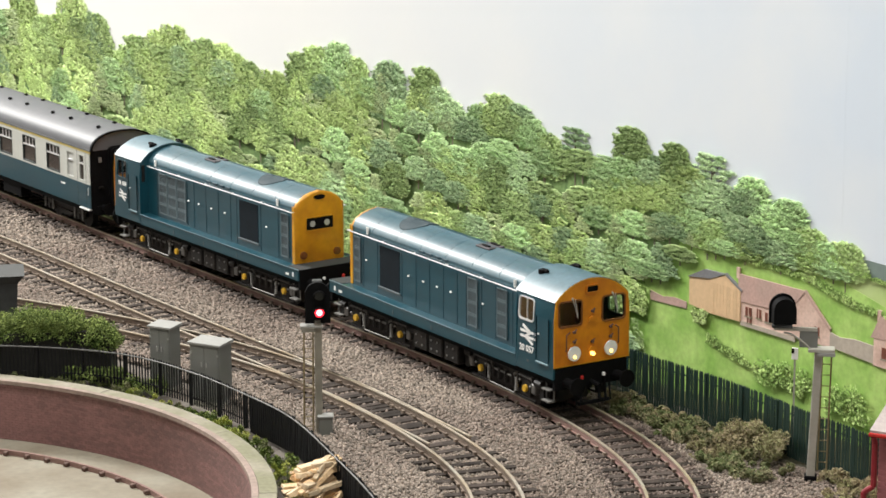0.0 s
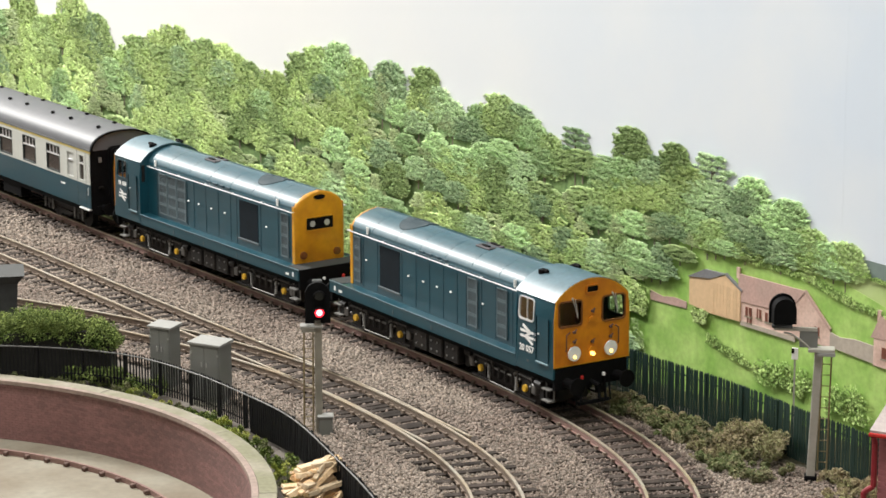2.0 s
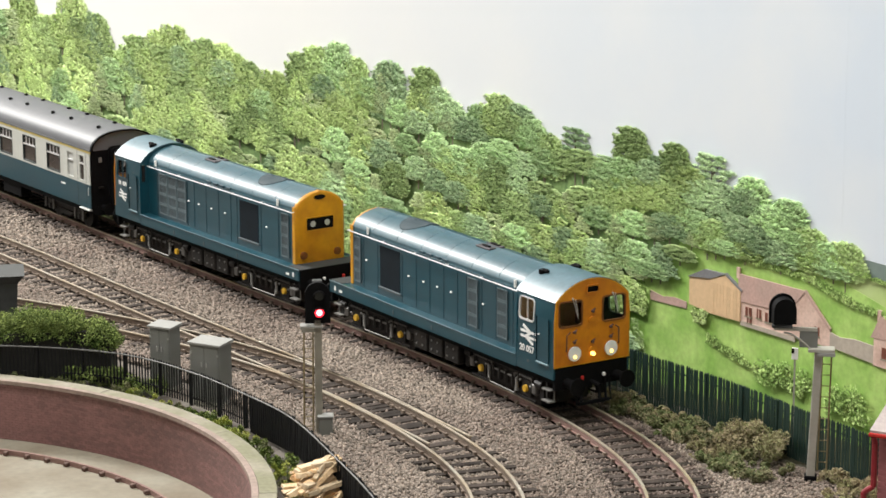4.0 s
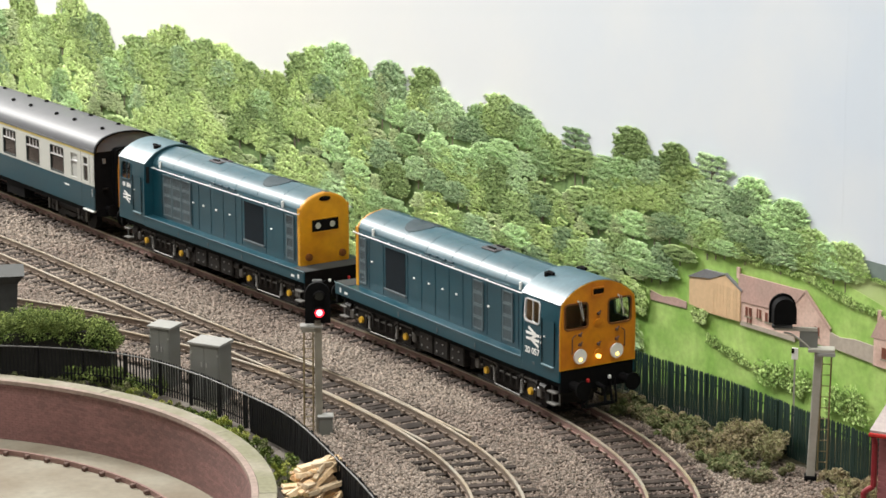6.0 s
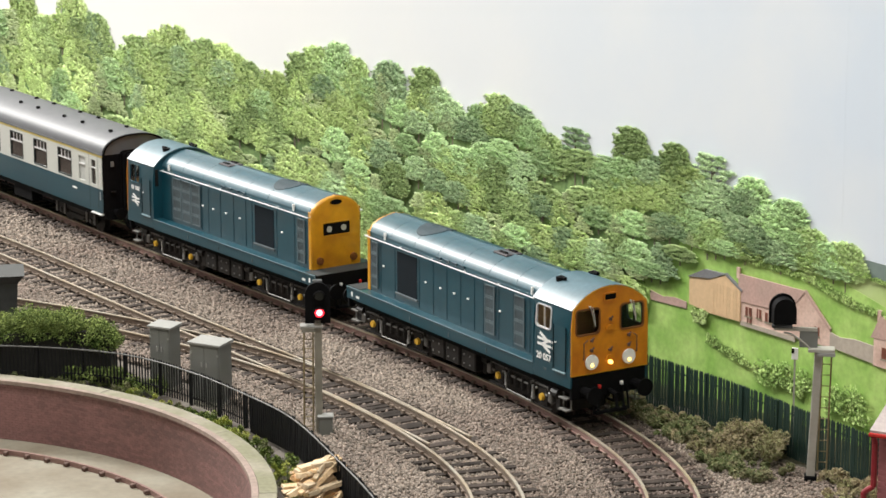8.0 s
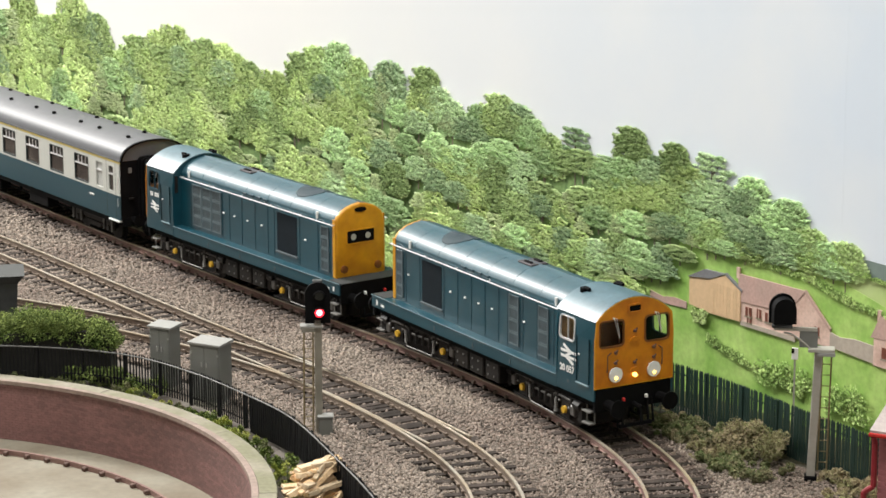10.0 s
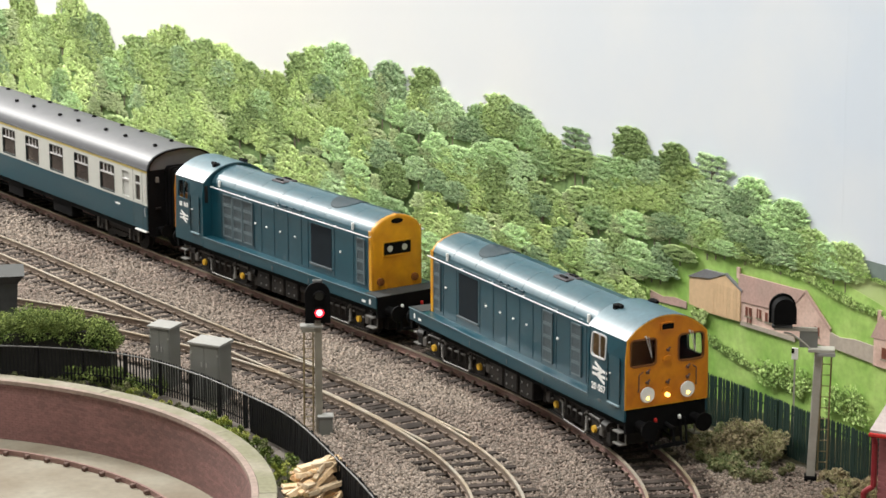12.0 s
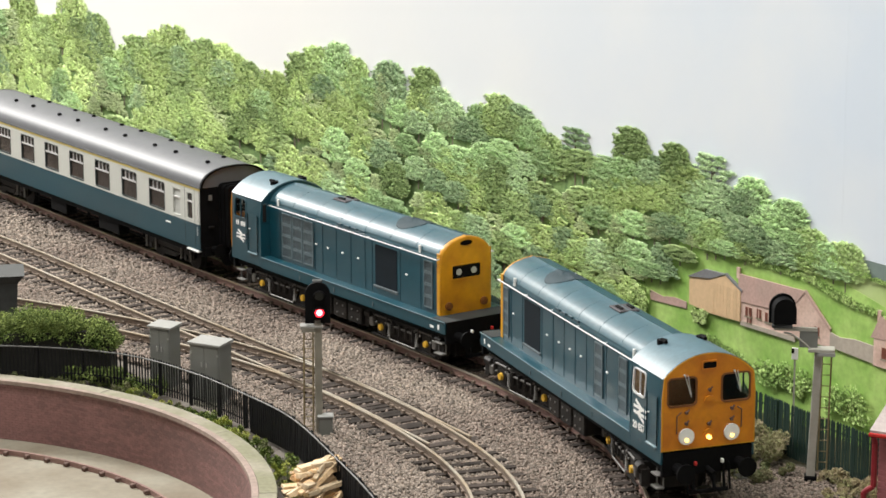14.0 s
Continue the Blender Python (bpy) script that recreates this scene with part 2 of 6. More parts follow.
def ring_prism(outer, inner, lo, hi, axis="x"):
    """A frame between two outlines of equal count."""
    bm = bmesh.new()
    def at(p, k):
        return {"x": (k, p[0], p[1]), "y": (p[0], k, p[1]), "z": (p[0], p[1], k)}[axis]
    L = [[bm.verts.new(at(p, k)) for p in o] for o in (outer, inner) for k in (lo, hi)]
    n = len(outer)
    for i in range(n):
        j = (i + 1) % n
        for a, b in ((0, 1), (1, 3), (3, 2), (2, 0)):
            bm.faces.new((L[a][i], L[a][j], L[b][j], L[b][i]))
    bmesh.ops.recalc_face_normals(bm, faces=bm.faces[:])
    return bm


def holed(outer, holes, lo, hi, axis="x"):
    """A plate with openings through it: an outline and the outlines of its holes."""
    bm = bmesh.new()
    def at(p, k):
        return {"x": (k, p[0], p[1]), "y": (p[0], k, p[1]), "z": (p[0], p[1], k)}[axis]
    for loop in (outer, *holes):
        vs = [bm.verts.new(at(p, lo)) for p in loop]
        for i in range(len(vs)):
            bm.edges.new((vs[i], vs[(i + 1) % len(vs)]))
    bmesh.ops.triangle_fill(bm, use_beauty=True, use_dissolve=False, edges=bm.edges[:])
    made = bmesh.ops.extrude_face_region(bm, geom=bm.faces[:])["geom"]
    for v in made:
        if isinstance(v, bmesh.types.BMVert):
            v.co = v.co + Vector(at((0.0, 0.0), hi - lo))
    bmesh.ops.recalc_face_normals(bm, faces=bm.faces[:])
    return bm


def finish(bm, smooth=False):
    me = bpy.data.meshes.new("mesh")
    bmesh.ops.scale(bm, vec=(MM, MM, MM), verts=bm.verts[:])
    bm.normal_update()
    bm.to_mesh(me)
    bm.free()
    if smooth:
        me.polygons.foreach_set("use_smooth", [True] * len(me.polygons))
        me.set_sharp_from_angle(angle=radians(35))
    return me


def part(name, bm, mat, parent, label="", smooth=False, at=None, kind=""):
    me = bm if isinstance(bm, bpy.types.Mesh) else finish(bm, smooth)
    if not me.materials:
        me.materials.append(M[mat])
    ob = new(name, me)
    ob.parent = parent
    if at is not None:
        ob.matrix_basis = at
    return tagged(ob, label, kind=kind)


def pos(x, y, z, rz=0.0, rx=0.0, ry=0.0):
    return pose(x * MM, y * MM, z * MM, rx, ry, rz)


def thing(name, label, category, m=None, group="", kind=""):
    ob = new(name)
    ob.empty_display_size = 0.01
    if m is not None:
        ob.matrix_basis = m
    return tagged(ob, label, category, group, kind)


def solid(name, bm, mat, label, category, group="", kind="", m=None, smooth=False):
    me = bm if isinstance(bm, bpy.types.Mesh) else finish(bm, smooth)
    if not me.materials:
        me.materials.append(M[mat])
    ob = new(name, me)
    if m is not None:
        ob.matrix_basis = m
    return tagged(ob, label, category, group, kind)


def mesh_from(verts, faces, mat=None):
    """A mesh from arrays in millimetres; faces of equal count."""
    verts, faces = np.asarray(verts, float), np.asarray(faces, int)
    me = bpy.data.meshes.new("mesh")
    k = faces.shape[1]
    me.vertices.add(len(verts)), me.loops.add(faces.size), me.polygons.add(len(faces))
    me.vertices.foreach_set("co", (verts * MM).ravel())
    me.loops.foreach_set("vertex_index", faces.ravel())
    me.polygons.foreach_set("loop_start", np.arange(0, faces.size, k))
    me.update(calc_edges=True)
    me.validate()
    if mat:
        me.materials.append(M[mat])
    return me


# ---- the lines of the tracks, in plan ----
def line_of(k, lo, hi):
    def x_at(y):
        w = (y - 1000) / 100
        c = min(max(w, lo), hi)
        return float(np.polyval(k, c) + (w - c) * np.polyval(np.polyder(k), c))
    return x_at


MAIN = line_of((-0.40755, 3.33309, -8.5256, -61.8541, 17.5802), -1.72, 3.2)
LOOP = line_of((-0.8377, 3.7123, -4.7973, -67.6621, -57.0003), -1.66, 2.47)
YARD = line_of((-7.065, -27.637, -80.356, -57.9975), -0.5, 1.12)
GAUGE = 17.6


class Path:
    """Points along a line, by the length along it; the length runs towards the viewer."""
    def __init__(self, x_at, far, near):
        self.y = np.linspace(far, near, 2400)
        self.p = np.array([(x_at(v), v) for v in self.y])
        self.s = np.concatenate(([0], np.cumsum(np.linalg.norm(np.diff(self.p, axis=0), axis=1))))

    def at(self, s):
        return np.array((np.interp(s, self.s, self.p[:, 0]), np.interp(s, self.s, self.p[:, 1])))

    def turn(self, s):
        d = self.at(s + 3) - self.at(s - 3)
        return math.atan2(d[1], d[0])

    def aside(self, s, d):
        """A point d to the left of the way."""
        a = self.turn(s)
        return self.at(s) + d * np.array((-math.sin(a), math.cos(a)))


main_path = Path(MAIN, 1960, 640)
loop_path = Path(LOOP, 1500, 760)
yard_path = Path(YARD, 1220, 905)
# backdrop board: origin, way along it (to the right), normal away from the viewer
BOARD_O = np.array((160.0, 862.0))
BOARD_D = np.array((0.544, -0.839))
BOARD_N = np.array((0.839, 0.544))
BOARD_TURN = math.degrees(math.atan2(BOARD_D[1], BOARD_D[0]))
PIT = np.array((-227.8, 831.2))
PIT_R, RIM_R, PIT_Z = 163.0, 170.9, -24.2
GROUND_Z = -5.0


def board_pos(u, off, z):
    """A pose on the board: x along it, y into it; off millimetres in front of it."""
    p = BOARD_O + BOARD_D * u - BOARD_N * off
    return pos(p[0], p[1], z, BOARD_TURN)


# ---- the room ----
def build_room():
    x0, x1, y0, y1, z0, z1 = -1950, 900, -550, 2450, -900, 1500
    for name, b in (("wall_north", (x0, x1, y1, y1 + 80, z0, z1)), ("wall_south", (x0, x1, y0 - 80, y0, z0, z1)),
                    ("wall_west", (x0 - 80, x0, y0 - 80, y1 + 80, z0, z1)), ("wall_east", (x1, x1 + 80, y0 - 80, y1 + 80, z0, z1))):
        solid(name, box(*b), "wall_paint", "off-white painted room wall", "wall", kind="structure")
    solid("ceiling", box(x0 - 80, x1 + 80, y0 - 80, y1 + 80, z1, z1 + 60), "wall_paint", "white room ceiling", "ceiling", kind="structure")
    solid("floor", box(x0 - 80, x1 + 80, y0 - 80, y1 + 80, z0 - 60, z0), "room_floor", "grey carpeted room floor", "floor", kind="structure")


def build_ground():
    """One sheet round the turntable well, out to the edge of the layout."""
    bm = bmesh.new()
    n = 160
    rings = []
    for r in (RIM_R - 1.0, RIM_R + 11, RIM_R + 36, 250, 310, 420, 480, 900):
        ring = []
        for i in range(n):
            a = 2 * math.pi * i / n
            x, y = PIT[0] + r * math.cos(a), PIT[1] + r * math.sin(a)
            if r == 900:
                c, q = math.cos(a), math.sin(a)
                k = min((620 - PIT[0]) / c if c > 1e-6 else 1e9, (-1000 - PIT[0]) / c if c < -1e-6 else 1e9,
                        (1740 - PIT[1]) / q if q > 1e-6 else 1e9, (310 - PIT[1]) / q if q < -1e-6 else 1e9)
                x, y = PIT[0] + k * c, PIT[1] + k * q
            z = GROUND_Z + (0.6 * noise.noise(Vector((x / 14, y / 14, 0))) if r > RIM_R + 20 else -1.0)
            ring.append(bm.verts.new((x, y, z)))
        rings.append(ring)
    for a, b in zip(rings, rings[1:]):
        for i in range(n):
            j = (i + 1) % n
            bm.faces.new((a[i], b[i], b[j], a[j]))
    solid("ground", bm, "soil", "brown-grey scenic ground of the model railway", "ground", kind="structure")
    # boards that carry the layout
    solid("baseboard", box(-1002, 622, 308, 1742, -75, -28), "timber", "plywood baseboard under the layout", "baseboard", kind="structure")


def build_pit():
    pit = thing("turntable_well", "round turntable well with dark red brick wall and stone coping", "turntable well", pos(PIT[0], PIT[1], 0), kind="structure")
    n = 120
    # floor disc and inner ring
    bm = bmesh.new()
    bmesh.ops.create_circle(bm, cap_ends=True, segments=n, radius=PIT_R + 3, matrix=Matrix.Translation((0, 0, PIT_Z)))
    part("well_floor", bm, "pit_floor", pit, "pale concrete floor")
    def ring(r0, r1, z0, z1, a0=0.0, a1=2 * math.pi, steps=n):
        b = bmesh.new()
        closed = a1 - a0 > 6.28
        cols = []
        for i in range(steps if closed else steps + 1):
            a = a0 + (a1 - a0) * i / steps
            c, s = math.cos(a), math.sin(a)
            cols.append([b.verts.new((r * c, r * s, z)) for r, z in ((r0, z0), (r1, z0), (r1, z1), (r0, z1))])
        m = len(cols)
        for i in range(m if closed else m - 1):
            p, q = cols[i], cols[(i + 1) % m]
            for k in range(4):
                b.faces.new((p[k], q[k], q[(k + 1) % 4], p[(k + 1) % 4]))
        if not closed:
            b.faces.new(cols[0][::-1]), b.faces.new(cols[-1])
        bmesh.ops.recalc_face_normals(b, faces=b.faces[:])
        return b
    part("wall_backing", ring(PIT_R + 0.09, RIM_R - 1, PIT_Z, -1.2), "mortar", pit)
    # ring rail with its chairs
    part("ring_rail", ring(144.8, 146.0, PIT_Z, PIT_Z + 1.7), "rust_side", pit, "rusty ring rail")
    part("rail_head", ring(144.9, 145.9, PIT_Z + 1.7, PIT_Z + 2.0), "rust_side", pit)
    chair = finish(box(-1.2, 1.2, -0.9, 0.9, 0, 1.6, 0.2, 1))
    for i in range(30):
        a = radians(-15 + i * 3.9)
        part("rail_chair", chair, "rust", pit, at=pos(144.2 * math.cos(a), 144.2 * math.sin(a), PIT_Z, math.degrees(a)))
    # coping stones
    k = 14
    for i in range(k):
        a0, a1 = 2 * math.pi * i / k, 2 * math.pi * (i + 1) / k - 0.0022
        part("coping_stone", ring(PIT_R - 0.8, PIT_R + 1.6, -1.2, 0.35, a0, a1, 14), "rim_pink", pit, "pinkish inner kerb stone")
        part("coping_slab", ring(PIT_R + 1.75, RIM_R + random.uniform(-0.2, 0.2), -1.2, 0.2 + random.uniform(-0.08, 0.08), a0 + 0.07, a1 + 0.07, 14), "rim_stone", pit)
    return pit


def well_bricks(pit):
    """Brick courses of the well's wall where it can be seen: one stretch of single bricks, the rest joined."""
    h, L = 1.02, 3.0
    step = L / PIT_R
    unit = finish(box(-0.3, 0.3, -L / 2 + 0.09, L / 2 - 0.09, 0.06, h - 0.05))
    rest = bmesh.new()
    count = 0
    for c in range(22):
        z = PIT_Z + 0.1 + c * h
        a = radians(-35) + (step / 2 if c % 2 else 0)
        while a < radians(112):
            m = pos((PIT_R + 0.3) * math.cos(a), (PIT_R + 0.3) * math.sin(a), z, math.degrees(a))
            if c >= 12 and radians(2) < a < radians(50) and count < 300:
                part("brick", unit, "pit_brick", pit, at=m)
                count += 1
            else:
                mm = Matrix.Translation(((PIT_R + 0.3) * math.cos(a), (PIT_R + 0.3) * math.sin(a), z)) @ Matrix.Rotation(a, 4, "Z")
                add_box(rest, -0.3, 0.3, -L / 2 + 0.09, L / 2 - 0.09, 0.06, h - 0.05, mm)
            a += step
    part("brickwork", rest, "pit_brick", pit, kind="stuff")


# ---- the tracks ----
def sweep(path, side, s0, s1, z0, z1, width, step=6.0):
    bm = bmesh.new()
    cols = []
    for s in np.arange(s0, s1 + step, step):
        s = min(s, s1)
        cols.append([bm.verts.new((*path.aside(s, side + w), z)) for w, z in ((-width / 2, z0), (width / 2, z0), (width / 2, z1), (-width / 2, z1))])
    for p, q in zip(cols, cols[1:]):
        for k in range(4):
            bm.faces.new((p[k], q[k], q[(k + 1) % 4], p[(k + 1) % 4]))
    bm.faces.new(cols[0][::-1]), bm.faces.new(cols[-1])
    bmesh.ops.recalc_face_normals(bm, faces=bm.faces[:])
    return bm


RAIL_H = 2.9
SLEEPERS = []


def build_track(path, name, label, pitch, half, s0, s1, sides=(-1, 1), side_mat="rail_side"):
    tr = thing(name, label, "railway track", kind="structure")
    for sd in sides:
        side = sd * GAUGE / 2
        part("rail_web", sweep(path, side, s0, s1, -RAIL_H, -0.45, 0.65), side_mat, tr, "rust-brown rail side")
        part("rail_foot", sweep(path, side, s0, s1, -RAIL_H, -RAIL_H + 0.45, 1.7), side_mat, tr)
        part("rail_head", sweep(path, side, s0, s1, -0.5, 0.0, 1.05), "rail_top", tr, "worn bright rail head")
    sl = finish(box(-1.55, 1.55, -half, half, -2.0, 0.0, 0.12, 1))
    ch = bmesh.new()
    i = 0
    for s in np.arange(s0, s1, pitch):
        p, a = path.at(s), path.turn(s)
        part("sleeper", sl, "sleeper", tr, at=pos(p[0], p[1], -RAIL_H + random.uniform(-0.12, 0.05), math.degrees(a) + random.uniform(-1.2, 1.2)))
        SLEEPERS.append((p[0], p[1], math.cos(a), math.sin(a), half))
        for sd in sides:
            for w in (-1.25, 1.25):
                q = path.aside(s, sd * GAUGE / 2 + w)
                add_box(ch, -0.75, 0.75, -0.6, 0.6, -RAIL_H, -RAIL_H + 1.1, Matrix.Translation((q[0], q[1], 0)) @ Matrix.Rotation(a, 4, "Z"))
    part("rail_chairs", ch, "rail_side", tr, "small rust-brown rail chairs", kind="stuff")
    return tr


def build_ballast():
    """Loose stones between and beside the tracks."""
    rng = np.random.default_rng(5)
    ys = np.linspace(800, 1500, 1400)
    left = np.array([min(LOOP(v), YARD(v) if v > 905 else 1e9) for v in ys]) - 46
    right = np.array([MAIN(v) for v in ys]) + 29
    n = 340000
    y = rng.uniform(800, 1500, n)
    keep = rng.random(n) < np.clip(1.35 - (y - 900) / 700, 0.35, 1.0)
    y = y[keep]
    lo, hi = np.interp(y, ys, left), np.interp(y, ys, right)
    hi = np.where(y < 905, hi + 62 * (905 - y) / 80 + 8, hi)
    x = lo + (hi - lo) * rng.random(len(y))
    ok = np.hypot(x - PIT[0], y - PIT[1]) > RIM_R + 9
    for f in (MAIN, LOOP, YARD):
        if f is YARD:
            sel = (y > 960)
        else:
            sel = np.ones(len(y), bool)
        xc = np.interp(y, ys, [f(v) for v in ys])
        slope = np.interp(y, ys, np.gradient([f(v) for v in ys], ys))
        d = (x - xc) / np.sqrt(1 + slope ** 2)
        ok &= ~(sel & (np.abs(np.abs(d) - GAUGE / 2) < 1.5))
    x, y = x[ok], y[ok]
    low = np.zeros(len(x), bool)
    spill = rng.random(len(x)) < 0.22
    for sx, sy, c, s, half in SLEEPERS:
        a = (x - sx) * c + (y - sy) * s
        b = -(x - sx) * s + (y - sy) * c
        low |= (np.abs(a) < 1.9) & (np.abs(b) < np.where(spill, 11.0, half + 0.2))
    x, y = x[~low], y[~low]
    n = len(x)
    size = rng.uniform(0.34, 0.92, n) * (1 + 0.25 * (y > 1150))
    z = GROUND_Z + 1.15 + rng.uniform(-0.35, 0.55, n)
    base = np.array(((1, 0, 0), (-1, 0, 0), (0, 1, 0), (0, -1, 0), (0, 0, 1), (0, 0, -1)), float)
    v = np.repeat(base[None], n, 0) * rng.uniform(0.6, 1.25, (n, 6, 1)) + rng.normal(0, 0.18, (n, 6, 3))
    a = rng.uniform(0, 2 * np.pi, n)
    t = rng.uniform(-0.9, 0.9, n)
    ca, sa, ct, st = np.cos(a), np.sin(a), np.cos(t), np.sin(t)
    X, Y, Z = v[..., 0], v[..., 1], v[..., 2]
    Y, Z = Y * ct[:, None] - Z * st[:, None], Y * st[:, None] + Z * ct[:, None]
    X, Y = X * ca[:, None] - Y * sa[:, None], X * sa[:, None] + Y * ca[:, None]
    v = np.stack([X, Y, Z * 0.8], -1) * size[:, None, None] + np.stack([x, y, z], -1)[:, None]
    f = np.array(((0, 2, 4), (2, 1, 4), (1, 3, 4), (3, 0, 4), (2, 0, 5), (1, 2, 5), (3, 1, 5), (0, 3, 5)))
    xm = np.interp(y, ys, [MAIN(q) for q in ys])
    sm = np.interp(y, ys, np.gradient([MAIN(q) for q in ys], ys))
    dm = np.abs(x - xm) / np.sqrt(1 + sm ** 2)
    oily = dm + rng.normal(0, 2.5, n) < 18.5
    for pick, mat, label in ((~oily, "stone", "loose grey-brown stone ballast round the tracks"), (oily, "stained_stone", "oil-stained dark brown ballast along the running line")):
        k = int(pick.sum())
        faces = (f[None] + 6 * np.arange(k)[:, None, None]).reshape(-1, 3)
        solid("ballast", mesh_from(v[pick].reshape(-1, 3), faces, mat), mat, label, "ballast", kind="stuff")


# ---- rolling stock ----
def arch(half, z_side, z_top, n=10, shoulder=0.0):
    """Points of a roof from one side to the other: a circle's arc, or a flatter arc with rounded shoulders."""
    pts = []
    for i in range(n + 1):
        a = math.pi * i / n
        e = 2.0 / (2.0 + shoulder)
        c, s = math.cos(a), math.sin(a)
        pts.append((half * math.copysign(abs(c) ** e, c), z_side + (z_top - z_side) * abs(s) ** e))
    return pts


def circle_arch(half, z_side, z_top, n=14):
    rise = z_top - z_side
    r = (half * half + rise * rise) / (2 * rise)
    a1 = math.asin(min(1, half / r))
    return [(r * math.sin(a1 - 2 * a1 * i / n), z_top - r + r * math.cos(a1 - 2 * a1 * i / n)) for i in range(n + 1)]


def text_mesh(words, size):
    cu = bpy.data.curves.new("lettering", "FONT")
    cu.body, cu.size, cu.extrude, cu.offset, cu.align_x, cu.align_y = words, size * MM, 0.04 * MM, 0.09 * MM, "CENTER", "CENTER"
    ob = bpy.data.objects.new("lettering_source", cu)
    scene.collection.objects.link(ob)
    bpy.context.view_layer.update()
    me = bpy.data.meshes.new_from_object(ob)
    bpy.data.objects.remove(ob)
    me.materials.clear()
    me.materials.append(M["white"])
    return me


ZF, ZG, ZT = 20.3, 45.6, 53.0
BONNET = 12.5


def bogie(parent, x, wheelbase, radius, label, frame_fn, axle_mat):
    """A bogie with its wheelsets under a vehicle; returns it and the wheelsets."""
    bg = part("bogie", frame_fn(), "frame_black", parent, label, at=pos(x, 0, 0))
    sets = []
    for sx in (-1, 1):
        bm = bmesh.new()
        for sy in (-1, 1):
            add_rod(bm, (0, sy * 7.4, 0), (0, sy * 9.6, 0), radius, 24)
            add_rod(bm, (0, sy * 7.0, 0), (0, sy * 7.4, 0), radius + 0.9, 24)
            for k in range(8):
                a = k * math.pi / 4
                add_box(bm, -0.4, 0.4, sy * 9.6 - 0.05, sy * 9.6 + 0.25, radius * 0.25, radius * 0.85, Matrix.Rotation(a, 4, "Y"))
        add_rod(bm, (0, -11, 0), (0, 11, 0), 1.1, 10)
        sets.append(part("wheelset", bm, "frame_black", bg, "dark steel wheels on their axle", at=pos(sx * wheelbase / 2, 0, radius)))
        for sy in (-1, 1):
            b = bmesh.new()
            add_rod(b, (0, sy * 13.6, 0), (0, sy * 14.9, 0), 1.6, 14, 1.3)
            part("axlebox", b, axle_mat, bg, "round axlebox cover", at=pos(sx * wheelbase / 2, 0, radius))
    return bg, sets


def loco_bogie_frame():
    bm = bmesh.new()
    for sy in (-1, 1):
        y0, y1 = sorted((sy * 12.2, sy * 13.6))
        # side frame with a dropped middle
        prof = [(-26, 11.5), (-24, 9.3), (-12, 9.0), (-10, 5.6), (10, 5.6), (12, 9.0), (24, 9.3), (26, 11.5), (24, 12.8), (-24, 12.8)]
        add_prism(bm, prof, y0, y1, "y")
        for x in (-17, 17):
            add_box(bm, x - 3.2, x + 3.2, *sorted((sy * 12.4, sy * 13.9)), 4.2, 10.4)
            for d in (-5.2, 5.2):
                add_rod(bm, (x + d, sy * 13.4, 8.6), (x + d, sy * 13.4, 12.6), 1.2, 8)
            add_box(bm, x - 7, x + 7, *sorted((sy * 13.4, sy * 14.3)), 3.0, 3.7)
        for x in (-7.5, -2.5, 2.5, 7.5):
            add_rod(bm, (x, sy * 13.8, 6.0), (x, sy * 13.8, 11.0), 1.0, 8)
        # brake cylinders and sand boxes
        add_rod(bm, (24.5, sy * 13.5, 11), (29, sy * 13.5, 11), 1.8, 10)
        add_rod(bm, (-24.5, sy * 13.5, 11), (-29, sy * 13.5, 11), 1.8, 10)
        add_box(bm, 27, 30, *sorted((sy * 11, sy * 14)), 5, 11)
        add_box(bm, -30, -27, *sorted((sy * 11, sy * 14)), 5, 11)
    # black motor block, also added to stop light between the wheels
    add_box(bm, -28, 28, -6.6, 6.6, 3.6, 13)
    add_box(bm, -6, 6, -12.2, 12.2, 7, 13)
    add_box(bm, -25, -23, -12.2, 12.2, 9, 12)
    add_box(bm, 23, 25, -12.2, 12.2, 9, 12)
    bmesh.ops.recalc_face_normals(bm, faces=bm.faces[:])
    return bm


